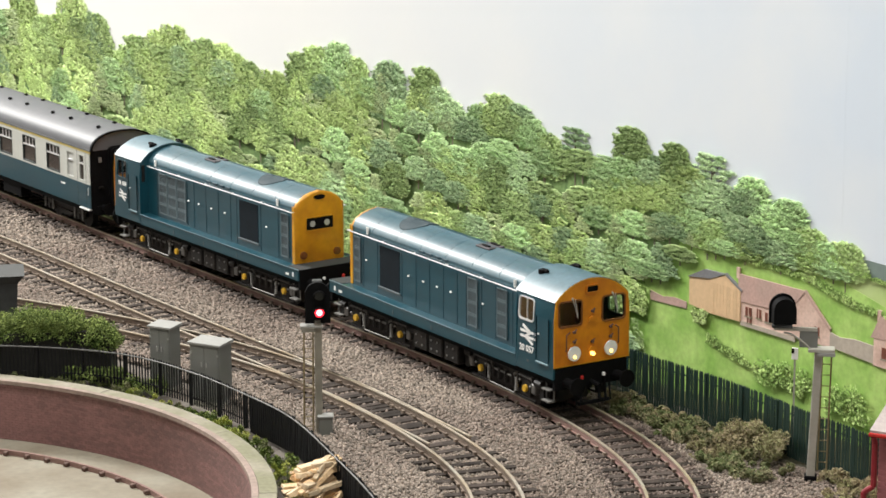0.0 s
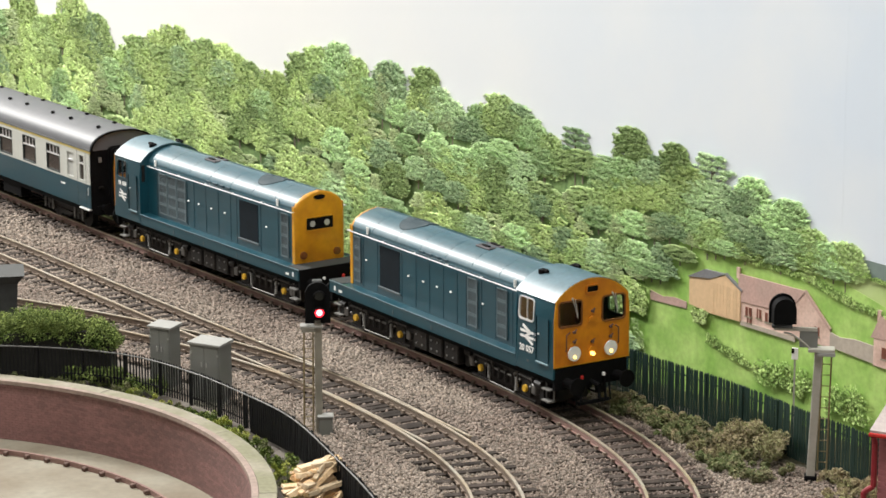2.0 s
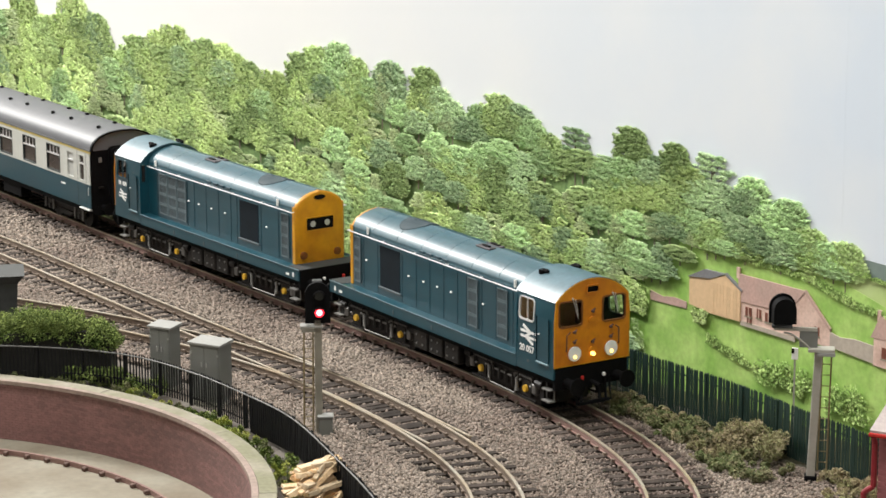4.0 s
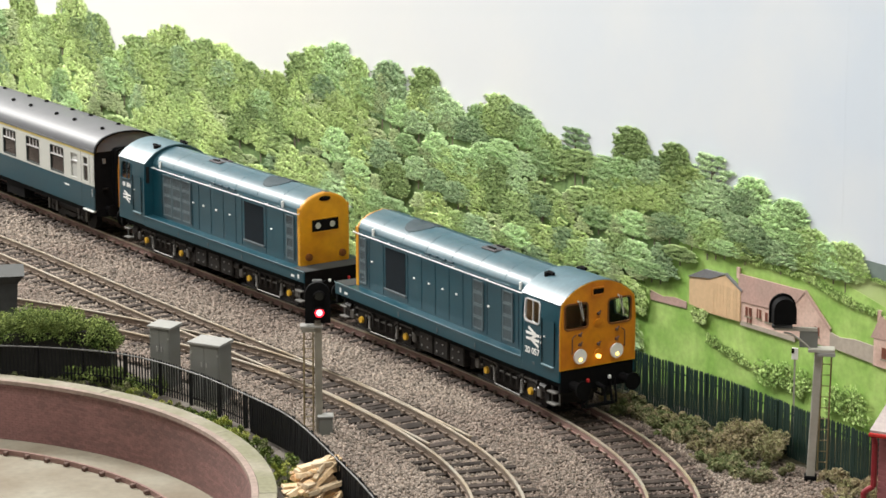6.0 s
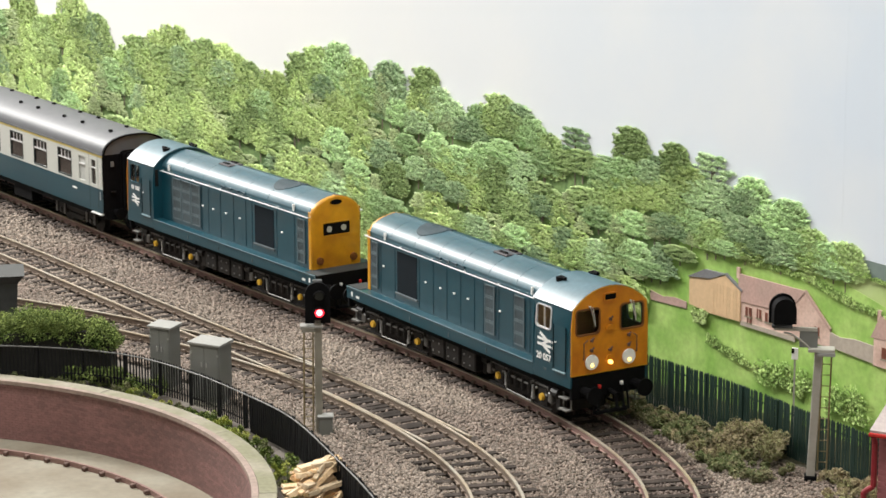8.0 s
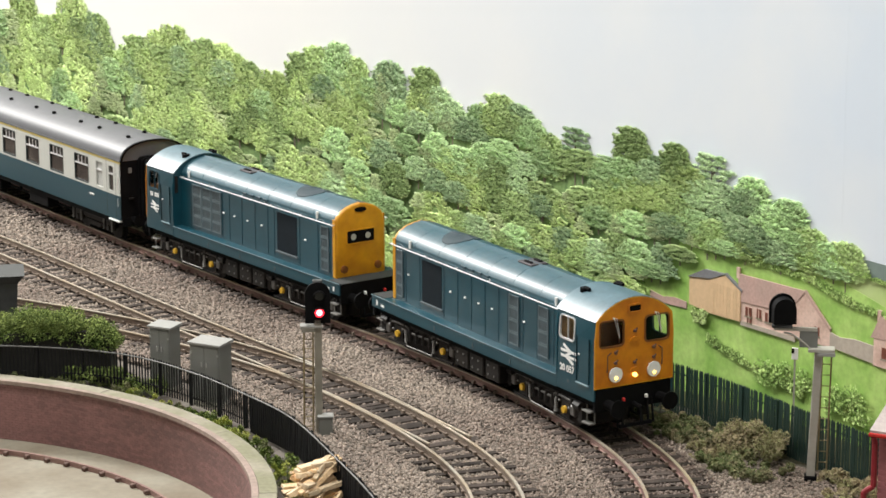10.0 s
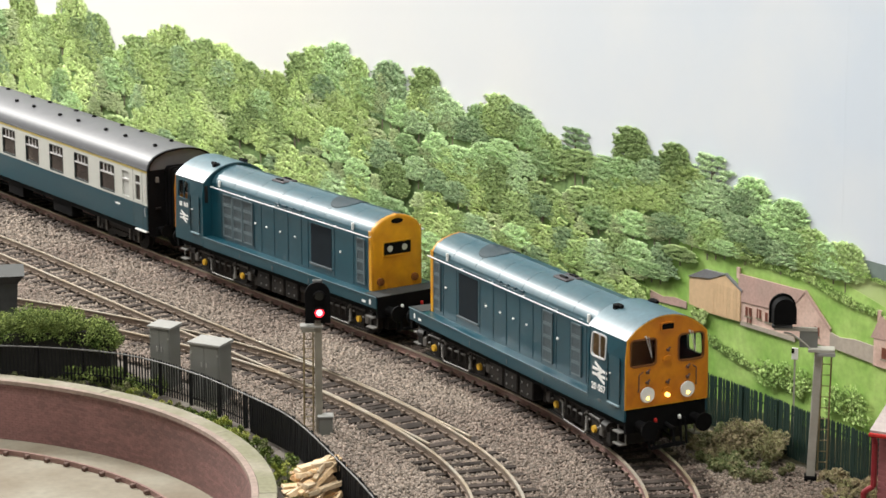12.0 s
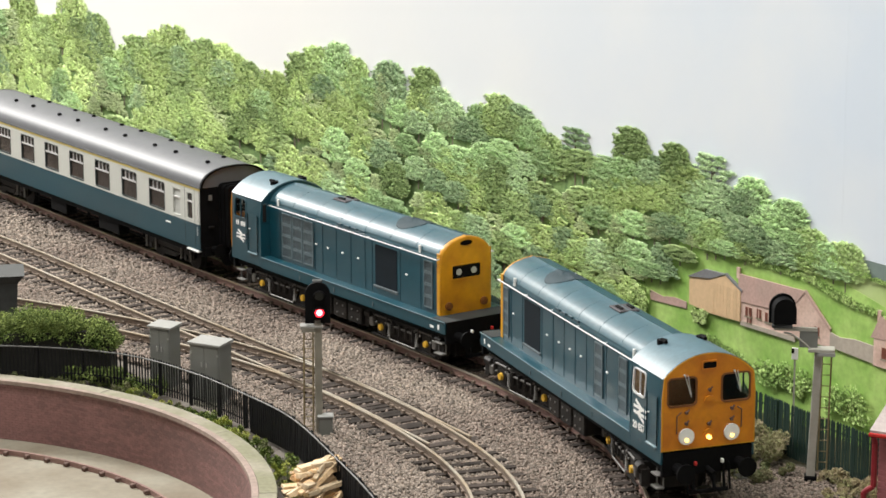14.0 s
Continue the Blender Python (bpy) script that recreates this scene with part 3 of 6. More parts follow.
def build_loco(label, number, discs, group):
    """A bonnet locomotive: x towards its cab, the origin between the bogies at rail height."""
    L = thing("diesel_locomotive", label, "locomotive", group=group)
    # bonnet: sides, rounded shoulders, shallow roof
    def bonnet_outline(g=0.0, z0=ZF):
        h = BONNET + g
        roof = [(h, 43.2), (h - 0.35, 45.4), (h - 1.3, 47.3), (h - 3.0, 48.9), (h - 5.6, 50.4), (h - 9.0, 51.5), (h - 12, 52.0)]
        return [(h, z0)] + roof + [(0, 52.2 + g)] + [(-y, z) for y, z in roof[::-1]] + [(-h, z0)]
    part("bonnet", prism(bonnet_outline(), -71.0, 60.5), "blue", L, "rail-blue bonnet", smooth=True)
    # roof sheets laid over the bonnet, with joints between them
    edges = (-70.8, -54.5, -35.5, -16.5, 2.5, 21.5, 41, 60.3)
    for a, b in zip(edges, edges[1:]):
        bm = bmesh.new()
        o = [p for p in bonnet_outline(0.18) if p[1] > 44.8]
        i = [p for p in bonnet_outline(-0.05) if p[1] > 44.8]
        add_prism(bm, o + i[::-1], a + 0.12, b - 0.12)
        bmesh.ops.recalc_face_normals(bm, faces=bm.faces[:])
        part("roof_sheet", bm, "roof_blue", L, "weathered blue roof sheet", smooth=True)
    # yellow bonnet end
    nose = bmesh.new()
    outl = bonnet_outline(0.12, ZF - 0.6)
    add_prism(nose, outl, -72.8, -71.0)
    bmesh.ops.recalc_face_normals(nose, faces=nose.faces[:])
    bmesh.ops.bevel(nose, geom=[e for e in nose.edges if all(abs(v.co.x + 72.8) < 0.01 for v in e.verts)], offset=1.0, segments=3, affect="EDGES", profile=0.5)
    part("nose_end", nose, "yellow", L, "yellow bonnet end", smooth=True)
    for y0, y1 in ((-BONNET - 0.25, -BONNET + 0.1), (BONNET - 0.1, BONNET + 0.25)):
        part("nose_edge", box(-72.4, -70.3, y0, y1, ZF + 0.2, 46.0, 0.08, 1), "yellow", L)
    # cab: body, roof, front
    CAB0, CAB1, CW = 60.5, 85.8, 17.4
    cab_out = [(CW, 15.8), (CW, 38.5), (16.7, ZG)] + circle_arch(16.6, ZG, ZT)[1:-1] + [(-16.7, ZG), (-CW, 38.5), (-CW, 15.8)]
    part("cab_bulkhead", prism(cab_out, CAB0, CAB0 + 0.8), "blue", L, "blue cab wall behind the bonnet", smooth=True)
    part("cab_skirt", box(CAB0 + 0.8, CAB1, -CW + 0.8, CW - 0.8, 15.8, 21.0), "black", L)
    inside = [(y * 0.94, max(z - 0.8, 21.0)) for y, z in cab_out]
    part("cab_lining", prism(inside, CAB0 + 0.85, CAB0 + 1.3), "cab_tan", L, "tan inside wall of the cab")
    part("control_desk", box(CAB1 - 6.5, CAB1 - 0.6, -15.5, -3.5, 21.0, 33.0, 0.4, 1), "cab_tan", L)
    part("control_desk", box(CAB1 - 6.5, CAB1 - 0.6, 3.5, 15.5, 21.0, 33.0, 0.4, 1), "cab_tan", L)
    for y in (-9.5, 9.5):
        part("cab_seat", box(CAB0 + 6, CAB0 + 12, y - 3, y + 3, 21.0, 30.0, 0.6, 1), "brown_rubber", L, "brown cab seat")
        part("seat_back", box(CAB0 + 5, CAB0 + 6.4, y - 3, y + 3, 30.0, 38.0, 0.5, 1), "brown_rubber", L)
    ro = circle_arch(17.0, ZG - 0.1, ZT + 0.3)
    ri = circle_arch(16.4, ZG - 0.3, ZT - 0.2)
    bm = bmesh.new()
    add_prism(bm, ro + ri[::-1], CAB0 - 0.5, CAB1 + 0.35)
    bmesh.ops.recalc_face_normals(bm, faces=bm.faces[:])
    part("cab_roof", bm, "cab_grey", L, "pale blue-grey cab roof", smooth=True)
    front_out = [(CW - 0.05, ZF), (CW - 0.05, 38.5), (16.65, ZG)] + circle_arch(16.6, ZG, ZT + 0.15)[1:-1] + [(-16.65, ZG), (-CW + 0.05, 38.5), (-CW + 0.05, ZF)]
    panes = [rounded(*sorted((k * 4.6, k * 15.3)), 35.6, 45.4, 1.6) for k in (-1, 1)]
    part("cab_front", holed(front_out, panes, CAB1 + 0.32, CAB1 + 0.6), "deep_yellow", L, "yellow cab front with two window openings")
    # thin ring in the paler yellow paints a highlight round the front
    part("front_edge", ring_prism(front_out, [(y * 0.975, z - 0.35 if z > 30 else z + 0.3) for y, z in front_out], CAB1 + 0.5, CAB1 + 0.68), "yellow", L, "paler edge of the front, a painted highlight")
    XF = CAB1 + 0.6
    # windscreens
    for s in (-1, 1):
        y0, y1 = sorted((s * 4.6, s * 15.3))
        pane = part("windscreen", prism(rounded(y0, y1, 35.6, 45.4, 1.6), XF - 0.45, XF - 0.2), "cab_glass", L, "clear windscreen")
        pane.visible_shadow = False
        part("window_frame", ring_prism(rounded(y0 - 0.25, y1 + 0.25, 35.3, 45.7, 1.8), rounded(y0 + 0.35, y1 - 0.35, 35.95, 45.05, 1.3), XF - 0.5, XF + 0.22), "brown_rubber", L)
        bm = bmesh.new()
        add_rod(bm, (XF + 0.5, s * 9.2, 46.2), (XF + 0.55, s * 9.2 + 2.4, 38.5), 0.16, 5)
        add_rod(bm, (XF + 0.5, s * 9.2 + 1.0, 46.2), (XF + 0.55, s * 9.2 + 2.4, 39.5), 0.13, 5)
        add_rod(bm, (XF, s * 9.2, 46.2), (XF + 0.6, s * 9.2, 46.2), 0.4, 6)
        part("wiper", bm, "silver", L, "thin wiper arm")
    # bonnet-end glazing panel of the cab looks over the bonnet
    for s in (-1, 1):
        part("rear_window", box(CAB0 - 0.4, CAB0 + 0.05, *sorted((s * 14.5, s * 16.2)), 36, 44, 0.1, 1), "windscreen", L)
    # cab sides: sliding window, door, handrail; the far side is laid out the other way round
    for s in (-1, 1):
        ys = s * CW
        def cx(x):
            return x if s < 0 else 146.3 - x
        def span(x0, x1):
            return sorted((cx(x0), cx(x1)))
        wx0, wx1 = span(63.2, 73.0)
        lo, hi = sorted((ys - s * 0.7, ys))
        plate = holed([(CAB0 + 0.8, 15.8), (CAB1 + 0.3, 15.8), (CAB1 + 0.3, ZG), (CAB0 + 0.8, ZG)], [rounded(wx0, wx1, 35.4, 44.0, 1.5)], lo, hi, "y")
        pane = prism(rounded(wx0, wx1, 35.4, 44.0, 1.5), *sorted((ys - s * 0.5, ys - s * 0.3)), axis="y")
        lo2, hi2 = sorted((ys - s * 0.55, ys + s * 0.3))
        trim = ring_prism(rounded(wx0 - 0.3, wx1 + 0.3, 35.1, 44.3, 1.7), rounded(wx0 + 0.25, wx1 - 0.25, 35.65, 43.75, 1.3), lo2, hi2, "y")
        for b in (plate, pane, trim):
            for v in b.verts:
                v.co.y -= s * 0.1 * max(0.0, v.co.z - 38.5)
        part("cab_side", plate, "blue", L, "blue cab side")
        part("side_window", pane, "cab_glass", L, "sliding side window").visible_shadow = False
        part("side_window_frame", trim, "silver" if s < 0 else "blue", L, "bright metal window frame" if s < 0 else "blue window frame")
        lo2, hi2 = sorted((ys - s * 0.6, ys + s * 0.12))
        part("window_bar", box((wx0 + wx1) / 2 - 0.14, (wx0 + wx1) / 2 + 0.14, *sorted((ys - s * 0.9, ys - s * 0.2)), 35.5, 43.8), "silver" if s < 0 else "blue", L)
        lo2, hi2 = sorted((ys, ys + s * 0.02))
        part("cab_door", box(*span(75.2, 82.6), lo2, hi2, 21.6, 38.4), "blue", L, "blue cab door")
        for x in (74.8, 83.0):
            part("door_edge", box(cx(x) - 0.16, cx(x) + 0.16, *sorted((ys, ys + s * 0.2)), 21.5, 38.5), "black", L)
        bm = bmesh.new()
        add_rod(bm, (cx(74.2), ys + s * 0.6, 24), (cx(74.2), ys + s * 0.6, 33), 0.18, 6)
        part("grab_rail", bm, "blue", L)
        part("door_handle", box(*span(76.2, 76.8), *sorted((ys, ys + s * 0.5)), 31.5, 32.0), "white", L)
        part("door_sill", box(*span(75.0, 82.8), *sorted((ys, ys + s * 0.7)), 20.6, 21.1), "silver_blue", L, "worn pale door sill")
        # emblem: two bars joined by arrowhead strokes, as plain shapes
        em = bmesh.new()
        def stroke(x0, z0, x1, z1, w):
            a, b = Vector((x0, 0, z0)), Vector((x1, 0, z1))
            d = b - a
            m = Matrix.Translation((a + b) / 2) @ Matrix.Rotation(-math.atan2(d.z, d.x), 4, "Y")
            add_box(em, -d.length / 2, d.length / 2, -0.06, 0.06, -w / 2, w / 2, m)
        stroke(-5.0, 1.05, 5.0, 1.05, 1.0), stroke(-5.0, -1.05, 5.0, -1.05, 1.0)
        stroke(-3.4, 3.3, 1.4, 1.2, 1.1), stroke(3.4, -3.3, -1.4, -1.2, 1.1), stroke(1.9, 1.05, -1.9, -1.05, 1.1)
        bmesh.ops.scale(em, vec=(1, 1, 1) if s < 0 else (0.74, 1, 0.74), verts=em.verts[:])
        part("emblem", em, "white", L, "white emblem of plain strokes", at=pos(69.3 if s < 0 else 77.6, ys + s * 0.14, 29.9 if s < 0 else 27.0, 0 if s < 0 else 180))
        if number:
            tm = text_mesh(number, 3.5)
        else:
            bm = bmesh.new()
            for k in (-3.4, -2.0, 0.6, 2.0, 3.4):
                add_box(bm, k - 0.45, k + 0.45, -1.0, 1.0, -0.05, 0.05)
            tm = finish(bm)
        part("number", tm, "white", L, "white running number", at=pos(68.4 if s < 0 else 77.6, ys + s * 0.14, 24.2 if s < 0 else 32.8, 0 if s < 0 else 180, 90))
        part("data_panel", box(68.3, 69.9, *sorted((ys, ys + s * 0.12)), 19.2, 20.2), "grille", L)
        for x, w in ((-78.5, 1.2), (-74.5, 2.6)):
            part("data_panel", box(x, x + w, *sorted((s * 17.25, s * 17.4)), 16.6, 18.6 if w < 2 else 17.6), "white", L, "small white panel of lettering")
    # footplate, valance and bonnet-end platform
    part("footplate", box(-81.2, CAB0 + 0.2, -17.4, 17.4, ZF - 0.9, ZF, 0.2, 1), "blue", L, "blue running plate")
    for s in (-1, 1):
        lo, hi = sorted((s * 16.6, s * 17.3))
        part("valance", box(-82.4, CAB0, lo, hi, 15.4, ZF - 0.7), "blue", L)
        lo, hi = sorted((s * 17.35, s * 17.6))
        part("running_edge", box(-82.6, CAB0 - 0.05, lo, hi, ZF - 0.15, ZF + 0.12), "silver_blue", L, "pale footplate edge")
    part("end_plate", box(-82.9, -72.9, -16.6, 16.6, ZF + 0.02, ZF + 0.16), "dirty_plate", L, "dirty dark end platform")
    part("underframe", box(-81, 84, -15.5, 15.5, 13.0, 16.5), "black", L)
    # side panels: louvres, dark radiator grille, doors, handles
    for s in (-1, 1):
        yb = s * BONNET
        def slab(x0, x1, z0, z1, d):
            lo, hi = sorted((yb - s * 0.2, yb + s * d))
            return box(x0, x1, lo, hi, z0, z1, 0.06, 1)
        # the two sides are laid out differently
        g0, g1 = (-48.2, -32.2) if s < 0 else (-41.3, -24.8)
        catches = (-59.0, -25.0, -13.5, -3.0, 7.3, 30.8) if s < 0 else (-48.5, -12.0, 0.2, 11.8, 21.3)
        joints = (-61.5, -50.0, -30.5, -19.5, -9.0, 1.5, 11.8, 18.5, 29.5, 39.8, 51.5) if s < 0 else (-58.5, -43.5, -22.5, -17.0, -6.0, 5.5, 16.5, 22.8, 51.5)
        part("radiator_grille", slab(g0, g1, 24.2, 41.6, 0.12), "dark_mesh", L, "dark radiator grille")
        part("grille_sill", slab(g0 - 0.7, g1 + 0.7, 23.2, 24.1, 0.7), "grille", L)
        louvres = [(-69.0, -63.8), (19.9, 26.9), (41.0, 48.0)] if s < 0 else [(-67.3, -61.3), (23.8, 31.8), (32.6, 40.6), (41.4, 49.4)]
        for x0, x1 in louvres:
            body = part("louvre_panel", slab(x0, x1, 22.0, 41.8, 0.25), "grille", L, "grey-blue louvred panel")
            n = 4
            for k in range(n):
                zz = 22.3 + k * 4.95
                part("louvre_frame", ring_prism([(x0, zz), (x1, zz), (x1, zz + 4.7), (x0, zz + 4.7)], [(x0 + 0.5, zz + 0.5), (x1 - 0.5, zz + 0.5), (x1 - 0.5, zz + 4.2), (x0 + 0.5, zz + 4.2)], *sorted((yb + s * 0.2, yb + s * 0.6)), axis="y"), "louvre_edge", body)
                bm = bmesh.new()
                for j in range(5):
                    add_box(bm, x0 + 0.5, x1 - 0.5, -0.12, 0.12, -0.22, 0.22, Matrix.Translation((0, yb + s * 0.35, zz + 0.9 + j * 0.72)) @ Matrix.Rotation(-s * 0.15, 4, "X"))
                part("louvre_slats", bm, "louvre_slat", body)
        for x in joints:
            lo, hi = sorted((yb - s * 0.2, yb + s * 0.16))
            part("door_joint", box(x - 0.12, x + 0.12, lo, hi, 21.0, 42.4), "dark_seam", L)
        for x in catches:
            lo, hi = sorted((yb, yb + s * 0.6))
            part("door_catch", box(x - 0.5, x + 0.5, lo, hi, 32.6, 33.3, 0.1, 1), "white", L, "white door catch")
        # long handrail, its stanchions and the cantrail vents
        bm = bmesh.new()
        zh, yh = 43.7, yb + s * 1.5
        add_rod(bm, (-72.4, yh, zh), (58.8, yh, zh), 0.28, 8)
        for x in (-72.0, -45, -20, 5, 30, 58.4):
            add_rod(bm, (x, yb, zh), (x, yh, zh), 0.24, 6)
        part("handrail", bm, "silver", L, "bright metal handrail")
        for x in (-58.0, 53.0):
            part("lamp_bracket", box(x - 0.4, x + 0.4, *sorted((yb + s * 0.1 - s * 0.6, yb + s * 0.5)), 44.2, 47.2, 0.1, 1), "white", L)
        for k in range(4):
            x = -17 + k * 6.0
            part("cantrail_vent", box(x, x + 3.6, *sorted((yb - s * 0.6, yb + s * 0.4)), 44.6, 45.5, 0.1, 1), "dark_seam", L)
        for x in (-30, 0, 28):
            part("jacking_point", box(x - 0.35, x + 0.35, *sorted((s * 17.3, s * 17.55)), 16.4, 18.2), "grille", L)
    # roof fan, exhaust and small vents
    prof = sorted((y, z) for y, z in bonnet_outline(0.18) if z > 44)
    def roof_z(y):
        return float(np.interp(y, [q[0] for q in prof], [q[1] for q in prof]))
    fan = bmesh.new()
    rings = []
    for r in (0.0, 2.5, 5.0, 7.0, 8.2, 8.6):
        rings.append([fan.verts.new((-37 + r * math.cos(2 * math.pi * i / 32), r * math.sin(2 * math.pi * i / 32), roof_z(r * math.sin(2 * math.pi * i / 32)) + (0.3 if r < 8.5 else -0.3))) for i in range(32)])
    for p, q in zip(rings[1:], rings[2:]):
        for i in range(32):
            fan.faces.new((p[i], q[i], q[(i + 1) % 32], p[(i + 1) % 32]))
    fan.faces.new(rings[1])
    for v in rings[0]:
        fan.verts.remove(v)
    part("fan_grille", fan, "roof_dark", L, "round dark roof fan grille", smooth=True)
    part("exhaust_port", box(11.5, 21.5, -3.8, 3.8, 51.2, 52.28, 0.3, 1), "soot", L, "sooty exhaust port")
    for s in (-1, 1):
        part("exhaust_stub", box(14.5, 19.5, s * 2.2 - 0.7, s * 2.2 + 0.7, 52.2, 52.9, 0.25, 1), "black", L)
        bm = bmesh.new()
        add_rod(bm, (64.5, s * 7.4, 51.0), (64.5, s * 7.4, 53.0), 1.8, 12)
        add_rod(bm, (64.5, s * 7.4, 53.0), (67.8, s * 7.4, 52.8), 0.7, 8)
        part("horn", bm, "black", L, "small black roof horn")
    # cab-front fittings
    part("marker_recess", prism(rounded(-2.6, 2.6, 47.8, 50.2, 0.6), XF - 0.2, XF + 0.1), "black", L, "dark marker recess")
    part("marker_frame", ring_prism(rounded(-3.1, 3.1, 47.3, 50.7, 0.9), rounded(-2.5, 2.5, 47.9, 50.1, 0.5), XF - 0.1, XF + 0.4), "deep_yellow", L)
    def disc(y, z, r, mat, lit):
        bm = bmesh.new()
        add_rod(bm, (XF + 0.3, y, z), (XF + 0.9, y, z), r, 28)
        d = part("headcode_disc", bm, mat, L, "round white headcode disc" if mat == "lamp_white" else "folded yellow headcode disc", smooth=True)
        if lit:
            b2 = bmesh.new()
            add_rod(b2, (XF + 0.9, y, z - r * 0.42), (XF + 1.25, y, z - r * 0.42), 0.62, 12)
            part("lamp", b2, "bulb", d, "lit amber lamp")
    if discs:
        disc(-8.4, 25.0, 2.85, "lamp_white", True), disc(8.4, 25.0, 2.85, "lamp_white", True)
    bm = bmesh.new()
    add_prism(bm, [(2.0 * math.cos(math.pi * i / 12), 1.9 * math.sin(math.pi * i / 12)) for i in range(13)], XF + 0.1, XF + 0.8)
    bmesh.ops.recalc_face_normals(bm, faces=bm.faces[:])
    half_disc = finish(bm)
    for y, z in ((0.0, 25.0), (0.0, 36.6)):
        part("headcode_flap", half_disc, "deep_yellow", L, "folded yellow headcode flap", at=pos(0, y, z))
    b2 = bmesh.new()
    add_rod(b2, (XF, 0, 24.0), (XF + 1.3, 0, 24.0), 0.75, 12)
    part("marker_lamp", b2, "bulb" if discs else "black", L, "lit amber centre lamp" if discs else "")
    for y, z in ((-8.4, 33.2), (-8.4, 29.4), (8.4, 33.2), (8.4, 29.4), (0, 28.6), (0, 40.4)):
        bm = bmesh.new()
        add_rod(bm, (XF, y, z), (XF + 0.9, y, z), 0.6, 8)
        add_rod(bm, (XF + 0.5, y - 0.2, z), (XF + 0.5, y + 1.0, z + 1.0), 0.35, 6)
        part("lamp_iron", bm, "rust", L, "rusty lamp bracket")
    for s in (-1, 1):
        bm = bmesh.new()
        add_rod(bm, (XF + 0.6, s * 12.0, 26.5), (XF + 0.6, s * 12.0, 32.5), 0.22, 6)
        add_rod(bm, (XF + 0.6, s * 12.0, 32.5), (XF + 0.6, s * 10.4, 33.6), 0.22, 6)
        add_rod(bm, (XF, s * 12.0, 26.5), (XF + 0.7, s * 12.0, 26.5), 0.22, 6)
        part("front_handrail", bm, "rust", L)
    # bonnet-end headcode panel
    part("headcode_panel", prism(rounded(-7.0, 7.0, 34.9, 40.4, 0.5), -73.00, -72.70), "black", L, "black headcode panel with two white lights")
    part("headcode_frame", ring_prism(rounded(-7.5, 7.5, 34.4, 40.9, 0.8), rounded(-6.9, 6.9, 35.0, 40.3, 0.5), -73.10, -72.70), "yellow", L)
    for y in (-3.7, 3.7):
        bm = bmesh.new()
        add_rod(bm, (-73.15, y, 37.6), (-72.90, y, 37.6), 1.35, 16)
        part("marker_light", bm, "frosted", L, "round white marker light")
    part("nose_recess", prism([(3.0 * math.cos(2 * math.pi * i / 20), 49.3 + 1.1 * math.sin(2 * math.pi * i / 20)) for i in range(20)], -73.05, -72.70), "black", L)
    for y in (-8.7, 8.7):
        bm = bmesh.new()
        add_rod(bm, (-73.70, y, 24.0), (-72.60, y, 24.0), 1.7, 16)
        add_rod(bm, (-74.00, y, 24.0), (-73.60, y, 24.0), 1.0, 12)
        part("tail_lamp", bm, "brown_rubber", L, "orange-brown tail lamp")
    # buffer beams, buffers, couplings, pipes, steps
    for e, x in ((1, 86.2), (-1, -82.8)):
        part("buffer_beam", box(*sorted((x, x - e * 1.6)), -16.8, 16.8, 11.2, ZF - (0.4 if e > 0 else 0.0), 0.3, 1), "black", L)
        for s in (-1, 1):
            bm = bmesh.new()
            add_rod(bm, (x, s * 11.4, 14.0), (x + e * 4.6, s * 11.4, 14.0), 1.9, 12)
            add_rod(bm, (x + e * 4.6, s * 11.4, 14.0), (x + e * 6.8, s * 11.4, 14.0), 1.1, 10)
            add_rod(bm, (x + e * 6.8, s * 11.4, 14.0), (x + e * 7.5, s * 11.4, 14.0), 3.4, 20)
            part("buffer", bm, "black", L, "black sprung buffer")
            bm = bmesh.new()
            add_rod(bm, (x + e * 0.6, s * 5.5, 15), (x + e * 1.6, s * 5.7, 6), 0.5, 6)
            add_rod(bm, (x + e * 0.6, s * 7.6, 14.5), (x + e * 1.8, s * 7.9, 5), 0.4, 6)
            part("brake_pipe", bm, "black", L)
            part("pipe_cap", box(*sorted((x + e * 0.5, x + e * 1.7)), s * 5.0 - 0.5, s * 5.0 + 0.5, 14.6, 16.0, 0.2, 1), "red" if s < 0 else "white", L)
        bm = bmesh.new()
        add_rod(bm, (x, 0, 13), (x + e * 5.5, 0, 12.4), 0.9, 8)
        add_rod(bm, (x + e * 5, 0, 12.4), (x + e * 5.6, 0, 7.0), 0.6, 8)
        add_box(bm, *sorted((x + e * 1.0, x + e * 2.2)), -7, 7, 4.8, 6.0)
        part("coupling", bm, "black", L, "black screw coupling")
        for s in (-1, 1):
            bm = bmesh.new()
            xs = x - e * 6
            for z in (6.0, 10.5):
                add_box(bm, xs - 2.6, xs + 2.6, *sorted((s * 14.2, s * 17.0)), z, z + 0.5)
            for d in (-2.5, 2.5):
                add_box(bm, xs + d - 0.25, xs + d + 0.25, *sorted((s * 14.4, s * 14.8)), 6, 17)
            part("footstep", bm, "step_grey", L, "worn grey footstep")
    # tanks and battery boxes between the bogies
    for s in (-1, 1):
        for k, x in enumerate((-17.5, -6.0, 6.0)):
            part("equipment_box", box(x, x + 10.5, *sorted((s * 8, s * 15.2)), 5.2, 13.4, 0.5, 1), "frame_black", L)
            for j in range(4):
                part("box_catch", box(x + 2.2 + j % 2 * 4.5, x + 2.8 + j % 2 * 4.5, *sorted((s * 15.2, s * 15.5)), 7.0 + j // 2 * 3.6, 7.7 + j // 2 * 3.6), "step_grey", L)
    part("fuel_tank", box(-16, 16, -9, 9, 4.6, 13.0, 0.8, 1), "frame_black", L)
    bogies = []
